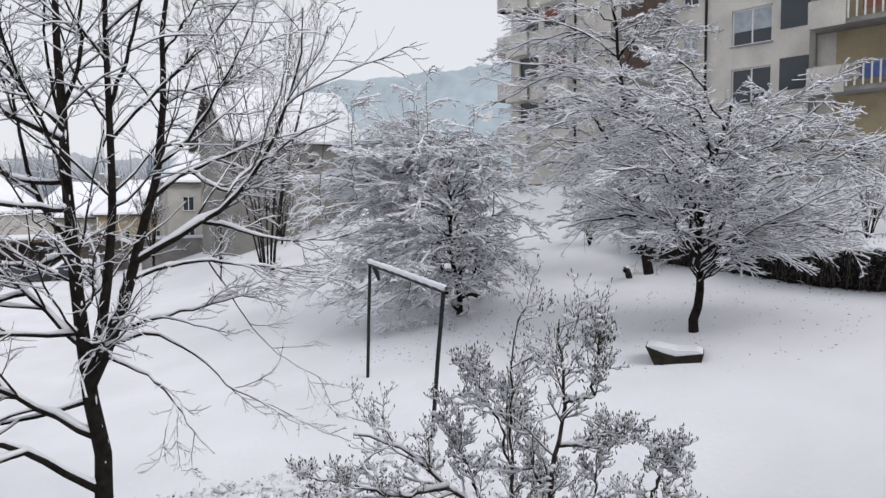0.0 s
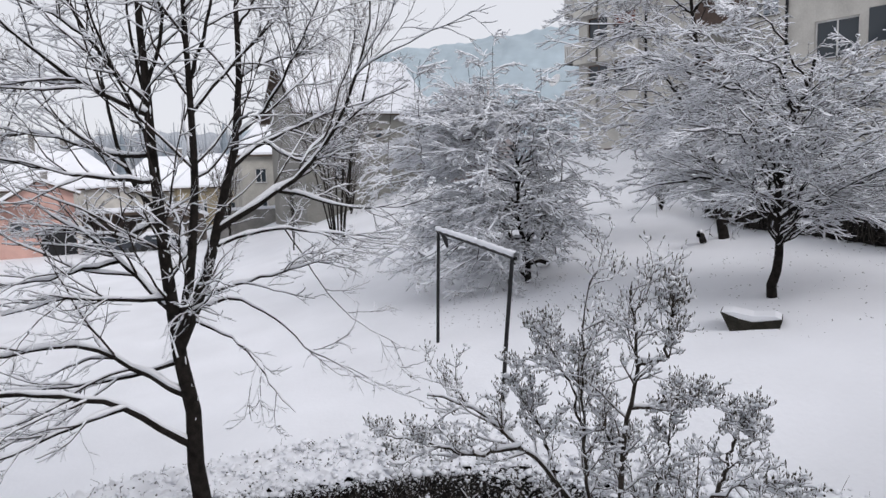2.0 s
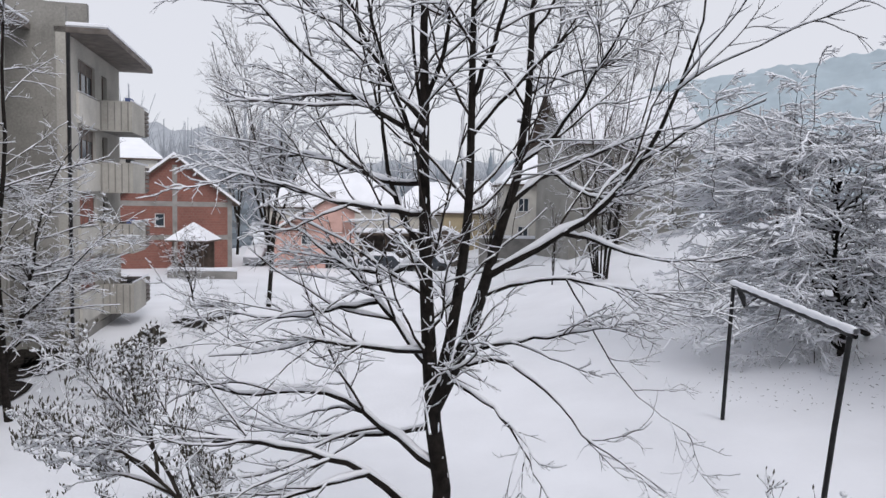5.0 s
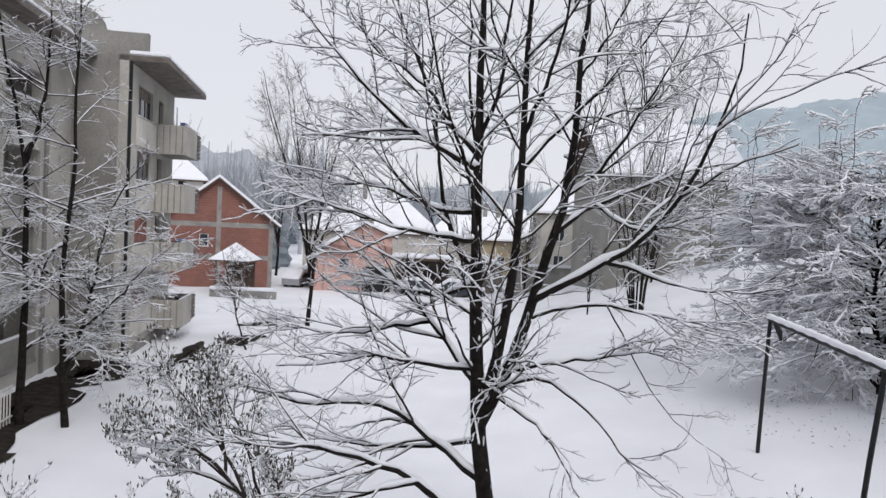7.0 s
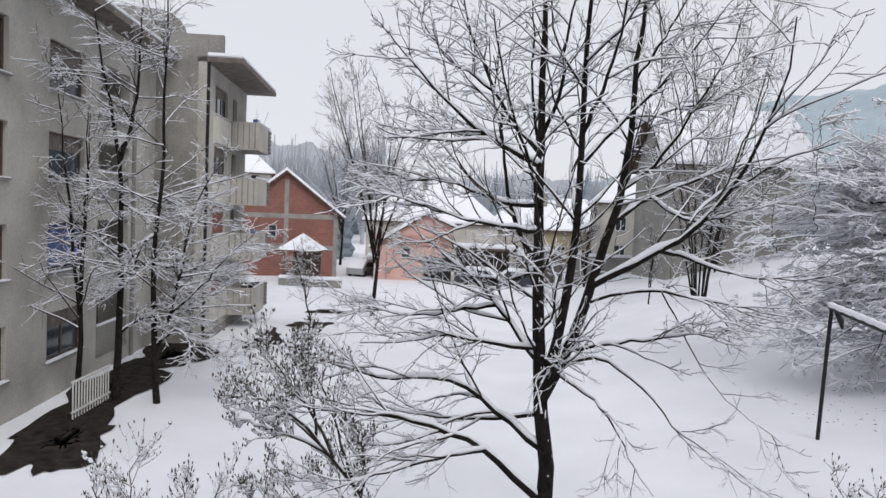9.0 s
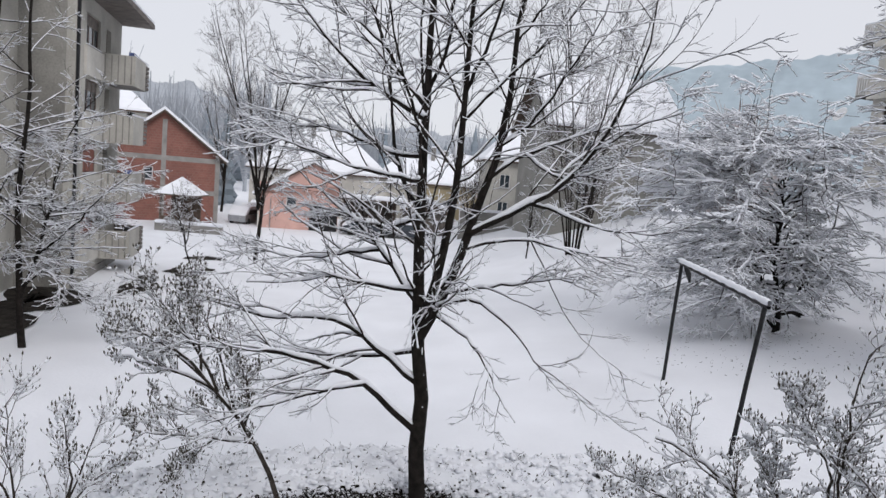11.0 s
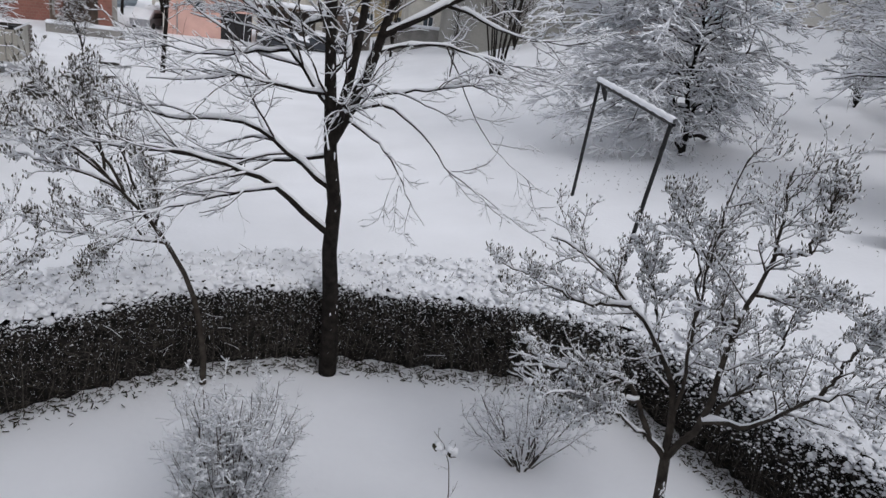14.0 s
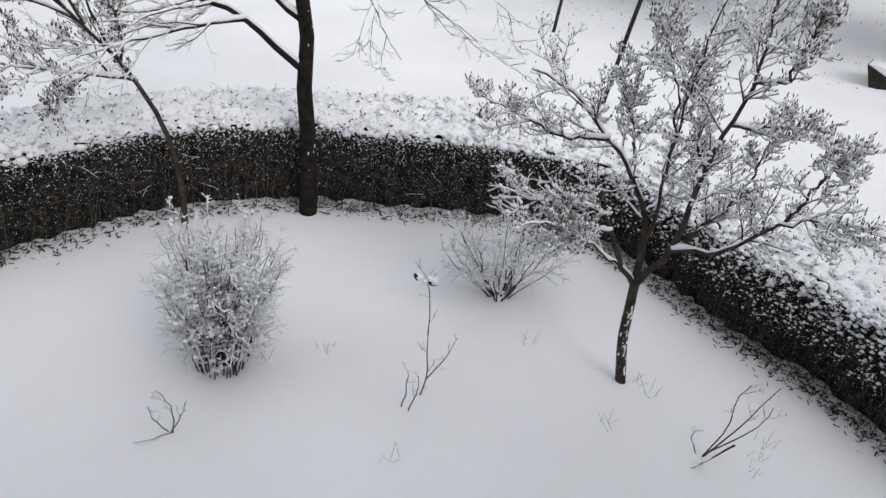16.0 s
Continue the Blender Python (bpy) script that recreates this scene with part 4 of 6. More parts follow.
def grown(name, label, at, rng, main, levels, bark, twig, snow_depth=0.75, snow_least=0.004, bud=None, cover=1.0, group="", extra_snow=0.0, category="tree", sides=8, bare=0, flecks=0, pillows=0, pillow=0.028):
    """A bare tree: main limbs, then levels of side shoots, with snow along everything that lies flat enough."""
    P, R = main
    groups, snow = [], []
    v, f = tubes(P[:1], R[:1], 12)
    groups.append(("trunk", v, f, bark, ""))
    snow.append(snow_on(P[:1], R[:1], snow_depth * 0.8, snow_least, 6, cover, rng))
    for k in range(1, len(P)):
        v, f = tubes(P[k:k + 1], R[k:k + 1], sides)
        groups.append(("branch", v, f, bark, ""))
        snow.append(snow_on(P[k:k + 1], R[k:k + 1], snow_depth, snow_least, 6, 1.0, rng))
    if flecks:
        # snow blown against the trunk
        g = rng.uniform(0.02, 0.7, flecks) * (P.shape[1] - 1)
        i = g.astype(int)
        c = P[0][i] + (P[0][i + 1] - P[0][i]) * (g - i)[:, None]
        a = rng.normal(-1.25, 0.7, flecks)
        c = c + np.stack([np.cos(a), np.sin(a), 0 * a], -1) * (R[0][i] * 0.86)[:, None]
        snow.append(blobs(rng, c, 0.002 + 0.013 * rng.random((flecks, 1)) ** 2.5, rng.uniform(1.0, 5.0, (flecks, 1, 1))))
    tw = []
    P, R = P[bare:], R[bare:]
    for k, lv in enumerate(levels):
        P, R = sprout(rng, P, R, **lv)
        last = k == len(levels) - 1
        tw.append(tubes(P, R, 5 if k == 0 else 3))
        e = slice(None, None, 2) if last and P.shape[1] == 3 else slice(None)
        snow.append(snow_on(P[:, e], R[:, e], snow_depth, snow_least, 4 if k == 0 else 3, cover, rng))
    if pillows:
        # lumps of snow caught on the twigs
        j = rng.integers(0, len(P), pillows)
        g = rng.random(pillows) * (P.shape[1] - 1)
        i = g.astype(int)
        c = P[j, i] + (P[j, i + 1] - P[j, i]) * (g - i)[:, None]
        size = 0.008 + (pillow - 0.008) * rng.random((pillows, 1)) ** 1.8
        c[:, 2] += size[:, 0] * 0.45
        snow.append(blobs(rng, c, size, 0.7))
    v, f = joined(tw)
    groups.append(("brushwood", v, f, twig, ""))
    if bud:
        (v, f), Q, RR = buds(rng, P, *bud)
        groups.append(("bud", v, f, BUD, "plump furry flower buds"))
        snow.append(snow_on(Q, RR, 0.9, 0.0032, 4, 0.85, rng))
    return tree_parts(name, label, category, at, groups, bark, twig, joined([s for s in snow if len(s[0])]), group)


def lv(per, span, angle, length, radius, steps, wobble, rise, flat=0.0):
    return dict(per=per, span=span, angle=angle, length=length, radius=radius, steps=steps, wobble=wobble, rise=rise, flat=flat)


# limbs of the tall tree: first and last radius, and the places they run through
STEMS = [
    (0.15, 0.02, [(-0.07, 9.75, -0.15), (-0.10, 9.75, 0.90), (-0.18, 9.75, 1.95), (-0.19, 9.74, 2.99), (-0.33, 9.72, 4.01), (-0.38, 9.71, 5.03), (-0.43, 9.70, 6.03), (-0.46, 9.69, 7.02), (-0.48, 9.68, 8.00), (-0.48, 9.66, 8.96), (-0.51, 9.65, 9.91)]),
    (0.075, 0.016, [(-0.30, 9.72, 3.73), (-0.11, 9.69, 4.60), (0.01, 9.64, 5.51), (0.05, 9.58, 6.41), (0.07, 9.52, 7.29), (0.06, 9.46, 8.16), (0.09, 9.41, 9.00), (0.07, 9.35, 9.83)]),
    (0.085, 0.016, [(-0.30, 9.72, 3.73), (0.08, 9.81, 4.55), (0.32, 9.86, 5.46), (0.60, 9.92, 6.36), (0.69, 9.98, 7.29), (0.75, 10.04, 8.23), (0.82, 10.09, 9.17), (0.86, 10.15, 10.11)]),
]
RIGHT_LIMBS = [
    (0.0451, 0.008, [(0.27, 9.85, 5.26), (0.90, 9.75, 5.65), (1.49, 9.65, 6.07), (1.91, 9.55, 6.63), (2.18, 9.45, 7.27), (2.38, 9.35, 7.91), (2.41, 9.25, 8.57)]),
    (0.0279, 0.006, [(1.10, 9.72, 5.78), (1.43, 9.90, 5.71), (1.88, 10.11, 5.56), (2.43, 10.34, 5.46), (3.18, 10.65, 5.43)]),
    (0.0344, 0.007, [(0.54, 9.90, 6.11), (0.96, 10.12, 6.44), (1.50, 10.34, 6.67), (2.10, 10.57, 6.93), (2.91, 10.85, 7.12)]),
    (0.0213, 0.006, [(1.00, 10.14, 6.46), (1.38, 9.88, 6.21), (1.67, 9.74, 6.19), (2.19, 9.45, 6.40)]),
    (0.0262, 0.006, [(0.63, 9.93, 6.55), (0.96, 9.73, 6.83), (1.20, 9.51, 7.16), (1.35, 9.29, 7.51), (1.51, 9.07, 7.83), (1.64, 8.85, 8.15)]),
    (0.0213, 0.006, [(0.69, 9.98, 7.32), (1.08, 10.27, 7.57), (1.53, 10.60, 7.75), (2.06, 10.95, 7.86)]),
]
RIGHT_BOUGHS = [
    (0.0279, 0.006, [(0.06, 9.55, 6.80), (0.46, 9.69, 7.29), (0.89, 9.83, 7.74), (1.32, 9.97, 8.21), (1.67, 10.11, 8.74), (2.05, 10.25, 9.28)]),
    (0.0262, 0.006, [(0.22, 9.84, 5.04), (0.68, 9.99, 5.19), (1.20, 10.13, 5.22), (1.72, 10.27, 5.12), (2.27, 10.41, 5.05), (2.82, 10.55, 4.95)]),
    (0.0246, 0.006, [(0.02, 9.80, 4.41), (0.59, 9.64, 4.58), (1.06, 9.48, 4.68), (1.50, 9.31, 4.81), (1.92, 9.15, 4.93)]),
    (0.0246, 0.005, [(-0.06, 9.78, 4.21), (0.43, 9.64, 4.36), (0.77, 9.48, 4.20), (1.08, 9.32, 3.96), (1.33, 9.17, 3.67), (1.64, 9.01, 3.50), (1.96, 8.85, 3.34)]),
    (0.023, 0.005, [(-0.11, 9.77, 4.11), (0.32, 9.57, 3.88), (0.63, 9.40, 3.56), (0.84, 9.22, 3.19), (1.10, 9.05, 2.87)]),
    (0.0115, 0.004, [(1.22, 10.13, 5.22), (1.57, 10.28, 4.63), (1.94, 10.40, 4.05), (2.43, 10.52, 3.58), (3.01, 10.65, 3.17)]),
]
LEFT_LIMBS = [
    (0.058, 0.008, [(-0.18, 9.75, 2.34), (-0.67, 9.60, 2.77), (-1.11, 9.45, 3.18), (-1.66, 9.30, 3.38), (-2.20, 9.15, 3.53), (-2.74, 9.00, 3.55), (-3.26, 8.85, 3.64)]),
    (0.028, 0.005, [(-0.98, 9.49, 3.08), (-1.48, 9.20, 3.04), (-1.99, 8.95, 2.93), (-2.47, 8.70, 2.82), (-2.91, 8.45, 2.67)]),
    (0.048, 0.007, [(-0.19, 9.74, 3.04), (-0.75, 9.78, 3.41), (-1.22, 9.82, 3.77), (-1.80, 9.85, 3.90), (-2.41, 9.88, 3.81), (-3.01, 9.92, 3.91), (-3.61, 9.95, 4.07)]),
    (0.03, 0.006, [(-0.27, 9.73, 3.56), (-1.02, 9.98, 3.35), (-1.76, 10.20, 3.26), (-2.54, 10.42, 3.26), (-3.29, 10.65, 3.51)]),
    (0.042, 0.006, [(-0.35, 9.72, 4.25), (-0.72, 9.91, 4.65), (-1.07, 10.07, 5.04), (-1.48, 10.23, 5.39), (-1.96, 10.39, 5.68), (-2.42, 10.55, 6.04)]),
    (0.026, 0.005, [(-0.96, 10.02, 4.92), (-1.44, 9.90, 4.84), (-1.90, 9.75, 4.76), (-2.36, 9.60, 4.80), (-2.81, 9.45, 4.88)]),
]
LEFT_BOUGHS = [
    (0.03, 0.006, [(-0.36, 9.72, 4.43), (-0.97, 9.55, 4.47), (-1.53, 9.35, 4.57), (-2.05, 9.15, 4.49), (-2.56, 8.95, 4.48)]),
    (0.03, 0.006, [(-0.40, 9.71, 5.46), (-0.86, 10.00, 5.26), (-1.31, 10.25, 5.30), (-1.81, 10.50, 5.36), (-2.33, 10.75, 5.44)]),
    (0.038, 0.007, [(-0.40, 9.71, 5.46), (-0.71, 9.79, 6.02), (-0.89, 9.93, 6.57), (-0.97, 10.07, 7.16), (-1.04, 10.21, 7.76), (-1.18, 10.35, 8.37)]),
    (0.03, 0.006, [(-0.43, 9.70, 5.96), (-0.94, 9.35, 6.01), (-1.42, 9.15, 6.10), (-1.87, 8.95, 6.24), (-2.30, 8.75, 6.35)]),
    (0.03, 0.006, [(-0.44, 9.70, 6.30), (-0.91, 9.93, 6.33), (-1.34, 10.11, 6.46), (-1.80, 10.29, 6.62), (-2.29, 10.47, 6.61), (-2.79, 10.65, 6.75)]),
    (0.036, 0.006, [(-0.45, 9.69, 6.80), (-0.93, 9.57, 7.04), (-1.38, 9.44, 7.32), (-1.75, 9.31, 7.67), (-2.10, 9.18, 8.02), (-2.40, 9.05, 8.39)]),
]
UPPER_LIMBS = [
    (0.022, 0.005, [(-1.10, 9.52, 7.13), (-1.58, 9.65, 7.23), (-2.12, 9.85, 7.24), (-2.69, 10.05, 7.34)]),
    (0.034, 0.006, [(-0.46, 9.69, 6.97), (-0.86, 9.85, 7.45), (-1.17, 10.00, 7.96), (-1.44, 10.15, 8.52), (-1.63, 10.30, 9.12), (-1.77, 10.45, 9.75)]),
    (0.022, 0.005, [(-0.98, 9.90, 7.63), (-1.29, 9.78, 7.92), (-1.67, 9.60, 8.12), (-1.93, 9.43, 8.44), (-2.10, 9.25, 8.79)]),
    (0.03, 0.006, [(-0.46, 9.69, 7.14), (-0.22, 9.51, 7.74), (-0.19, 9.32, 8.32), (-0.11, 9.14, 8.86), (-0.10, 8.95, 9.38)]),
    (0.026, 0.006, [(-0.45, 9.69, 6.80), (-0.59, 9.95, 7.69), (-0.64, 10.15, 8.68), (-0.70, 10.35, 9.70)]),
    (0.024, 0.005, [(0.73, 10.03, 7.99), (1.07, 10.25, 8.56), (1.41, 10.45, 9.19), (1.69, 10.65, 9.87)]),
]
# boughs that reach towards the house and away from it
DEEP_LIMBS = [
    (0.032, 0.007, [(-0.21, 9.74, 3.92), (-0.10, 9.30, 4.40), (0.10, 8.80, 4.90), (0.15, 8.20, 5.30)]),
    (0.032, 0.007, [(-0.14, 9.70, 4.45), (-0.15, 10.60, 5.10), (-0.30, 11.50, 5.50), (-0.40, 12.30, 5.60)]),
    (0.03, 0.006, [(-0.44, 9.70, 6.30), (-0.60, 9.10, 6.90), (-0.85, 8.60, 7.60), (-1.00, 8.30, 8.40)]),
    (0.03, 0.006, [(0.07, 9.53, 7.22), (0.30, 9.10, 7.80), (0.45, 8.80, 8.50), (0.50, 8.50, 9.40)]),
    (0.03, 0.006, [(0.04, 9.60, 6.17), (-0.05, 10.40, 6.90), (0.05, 11.00, 7.70), (-0.05, 11.40, 8.60)]),
]
rng = np.random.default_rng(21)
# the drooping boughs carry few side shoots
many = np.array([10] * 12 + [4] * 3 + [11] * 12 + [9] * 11)
rows = STEMS + RIGHT_LIMBS + RIGHT_BOUGHS + LEFT_LIMBS + LEFT_BOUGHS + UPPER_LIMBS + DEEP_LIMBS
grown("bare_tree", "tall dark bare tree with snow along every limb, beside the hedge", (-0.07, 9.75, 0), rng, limbs(rng, rows, 15, 0.010), [
    lv(many, (np.array([0.42] + [0.3] * 2 + [0.18] * (len(rows) - 3)), 1.0), 38, (0.52, 0.5, 1.9), (0.55, 0.0062, 0.017), 10, 0.115, 0.012, 0.3),
    lv(6, (0.12, 1.0), 40, (0.42, 0.25, 0.85), (0.6, 0.0042, 0.007), 6, 0.14, 0.008, 0.2),
    lv(2, (0.15, 0.95), 40, (0.45, 0.1, 0.36), (0.7, 0.0028, 0.004), 3, 0.13, 0.01, 0.12),
], BARK, TWIG, 1.2, 0.0055, cover=0.93, flecks=80)

# the forked magnolia in the garden
FORKED_LIMBS = [
    (0.068, 0.055, [(3.97, 5.90, -0.04), (3.87, 5.97, 0.58), (3.80, 6.01, 1.07), (3.77, 6.03, 1.44)]),
    (0.04, 0.01, [(3.77, 6.03, 1.40), (3.46, 6.10, 1.79), (3.21, 6.11, 2.25), (2.82, 6.19, 2.37), (2.41, 6.25, 2.35), (1.99, 6.28, 2.35)]),
    (0.05, 0.01, [(3.77, 6.03, 1.40), (3.76, 6.13, 1.94), (3.64, 6.30, 2.41), (3.40, 6.52, 2.78), (3.10, 6.76, 3.09), (2.77, 6.98, 3.36), (2.36, 7.22, 3.49)]),
    (0.024, 0.006, [(3.77, 6.11, 1.84), (3.79, 6.16, 2.53), (3.76, 6.20, 3.17), (3.78, 6.21, 3.76), (3.78, 6.23, 4.31), (3.85, 6.22, 4.80)]),
    (0.018, 0.006, [(3.76, 6.20, 3.09), (3.72, 6.35, 3.60), (3.58, 6.51, 3.96), (3.46, 6.66, 4.31)]),
]
FORKED_BOUGHS = [
    (0.045, 0.008, [(3.77, 6.03, 1.40), (3.97, 5.85, 2.08), (3.95, 5.80, 2.75), (3.96, 5.73, 3.36), (4.01, 5.64, 3.89), (3.98, 5.60, 4.40), (3.92, 5.58, 4.86)]),
    (0.03, 0.007, [(3.96, 5.86, 2.02), (4.16, 5.81, 2.32), (4.38, 5.80, 2.65), (4.55, 5.83, 2.99), (4.65, 5.92, 3.36)]),
    (0.032, 0.007, [(3.96, 5.86, 2.02), (4.19, 5.51, 2.23), (4.35, 5.26, 2.56), (4.47, 5.03, 2.90), (4.62, 4.77, 3.09), (4.76, 4.49, 3.21)]),
    (0.022, 0.006, [(4.48, 5.02, 2.91), (4.58, 4.98, 3.21), (4.65, 4.97, 3.49), (4.74, 4.92, 3.64)]),
    (0.026, 0.007, [(3.24, 6.65, 2.96), (2.76, 6.75, 2.90), (2.28, 6.82, 3.06), (1.81, 6.85, 3.24)]),
    (0.022, 0.006, [(3.31, 6.10, 2.09), (2.95, 6.02, 2.13), (2.58, 5.93, 2.23), (2.14, 5.81, 2.34)]),
]
FORKED_SHOOTS = [
    (0.022, 0.006, [(3.49, 6.44, 2.66), (3.56, 6.70, 2.96), (3.49, 6.95, 3.27), (3.42, 7.23, 3.63)]),
    (0.022, 0.006, [(3.98, 5.69, 3.61), (4.21, 5.67, 3.59), (4.50, 5.67, 3.64), (4.83, 5.64, 3.57)]),
    (0.022, 0.006, [(4.01, 5.63, 4.03), (4.14, 5.38, 4.18), (4.13, 5.26, 4.53), (4.12, 5.19, 4.75)]),
    (0.022, 0.006, [(3.95, 5.76, 3.09), (3.89, 6.04, 3.30), (3.91, 6.34, 3.55), (4.03, 6.69, 3.94)]),
    (0.02, 0.006, [(3.70, 6.23, 2.25), (4.02, 6.43, 2.48), (4.29, 6.54, 2.67), (4.70, 6.62, 2.81)]),
    (0.02, 0.006, [(3.61, 6.07, 1.59), (3.17, 6.08, 1.88), (2.86, 6.02, 1.97), (2.43, 5.92, 2.01)]),
]
rng = np.random.default_rng(5)
main = limbs(rng, FORKED_LIMBS + FORKED_BOUGHS + FORKED_SHOOTS, 18, 0.014)
main[0][0] = curve(main[0][0][[0, 6, 12, 17]], 18)
grown("magnolia_tree", "forked magnolia with furry buds, laden with snow", (3.97, 5.93, 0), rng, main, [
    lv(17, (0.24, 1.0), 44, (0.31, 0.2, 0.6), (0.55, 0.0055, 0.011), 5, 0.15, 0.09),
    lv(7, (0.15, 1.0), 44, (0.5, 0.1, 0.32), (0.65, 0.0042, 0.007), 4, 0.16, 0.10),
    lv(3, (0.25, 1.0), 45, (0.5, 0.06, 0.18), (0.7, 0.0032, 0.005), 3, 0.16, 0.12),
], BARK_GREY, TWIG_BROWN, 0.9, 0.0075, bud=(1, 0.038), bare=1, flecks=260, pillows=6000, pillow=0.029)

# the leaning magnolia before the hedge
LEANING_LIMBS = [
    (0.052, 0.01, [(-1.89, 9.21, 0.01), (-1.92, 9.21, 0.75), (-2.04, 9.18, 1.45), (-2.27, 9.13, 2.08), (-2.61, 9.04, 2.60), (-2.95, 8.93, 3.08), (-3.32, 8.80, 3.47), (-3.70, 8.65, 3.75)]),
    (0.026, 0.006, [(-2.37, 9.10, 2.26), (-2.85, 8.86, 2.37), (-3.30, 8.60, 2.49), (-3.70, 8.32, 2.62)]),
    (0.024, 0.006, [(-2.86, 8.96, 2.97), (-3.16, 8.97, 3.53), (-3.53, 8.93, 4.00), (-3.88, 8.90, 4.45)]),
    (0.022, 0.006, [(-3.07, 8.89, 3.22), (-3.08, 8.78, 3.72), (-3.16, 8.64, 4.16), (-3.22, 8.52, 4.55)]),
    (0.022, 0.006, [(-2.62, 9.04, 2.62), (-2.84, 9.14, 3.20), (-3.10, 9.23, 3.73), (-3.36, 9.32, 4.25)]),
    (0.022, 0.006, [(-3.03, 8.90, 3.17), (-3.27, 8.64, 3.58), (-3.59, 8.31, 3.82), (-3.83, 8.04, 3.94)]),
]
LEANING_BOUGHS = [
    (0.022, 0.006, [(-2.86, 8.96, 2.97), (-3.32, 8.96, 3.16), (-3.73, 8.94, 3.28), (-4.10, 8.91, 3.37)]),
    (0.018, 0.006, [(-2.86, 8.86, 2.37), (-3.00, 8.54, 2.25), (-3.08, 8.25, 2.09)]),
    (0.018, 0.006, [(-2.50, 9.07, 2.44), (-2.42, 8.87, 3.01), (-2.49, 8.66, 3.45)]),
    (0.018, 0.006, [(-2.62, 8.98, 2.32), (-2.84, 9.02, 2.57), (-3.38, 9.09, 2.65), (-3.83, 9.14, 2.71)]),
]
rng = np.random.default_rng(6)
main = limbs(rng, LEANING_LIMBS + LEANING_BOUGHS, 12, 0.010)
grown("magnolia_tree", "slender magnolia leaning over the hedge, thick with snowy buds", (-1.89, 9.21, 0), rng, main, [
    lv(15, (np.array([0.42] + [0.25] * 9), 1.0), 32, (0.34, 0.2, 0.62), (0.55, 0.005, 0.009), 5, 0.15, 0.10),
    lv(7, (0.15, 1.0), 36, (0.5, 0.1, 0.40), (0.65, 0.0036, 0.0055), 4, 0.17, 0.13),
    lv(2, (0.3, 1.0), 42, (0.5, 0.06, 0.16), (0.7, 0.003, 0.0045), 3, 0.15, 0.14),
], BARK_GREY, TWIG_BROWN, 0.95, 0.0072, bud=(2, 0.043), pillows=1900, pillow=0.028)

# the young magnolia at the end of the hedge
G = framed(-4.5, 7.85)
F = lambda u, v, z: G(u * 0.86, v, 6 - (6 - z) * 0.86 if z > 0.5 else z)
rng = np.random.default_rng(8)
main = limbs(rng, [
    (0.026, 0.006, [F(0, 0, -0.1), F(0.1, 0, 0.6), F(0.35, 0, 1.3), F(0.7, 0, 2.3)]),
    (0.020, 0.005, [F(-0.1, 0, -0.1), F(-0.3, 0, 1.0), F(-0.4, 0, 2.0), F(-0.45, 0, 2.6)]),
    (0.018, 0.005, [F(0.2, 0, 0.9), F(0.6, 0.1, 1.3), F(1.1, 0.1, 1.7)]),
    (0.018, 0.005, [F(0.3, 0, 1.2), F(0.3, -0.2, 1.8), F(0.2, -0.2, 2.5)]),
    (0.016, 0.005, [F(-0.3, 0, 1.0), F(-0.6, 0.1, 1.7), F(-0.9, 0.1, 2.4)]),
], 8, 0.012)
grown("magnolia_tree", "young magnolia with several thin stems and snowy buds", (-4.5, 7.85, 0), rng, main, [
    lv(14, (0.3, 1.0), 45, (0.4, 0.2, 0.6), (0.55, 0.0045, 0.008), 5, 0.12, 0.12),
    lv(6, (0.2, 1.0), 42, (0.5, 0.08, 0.3), (0.65, 0.0035, 0.005), 4, 0.14, 0.14),
], BARK_GREY, TWIG_BROWN, 1.0, 0.006, bud=(2, 0.045), pillows=1300, pillow=0.03)


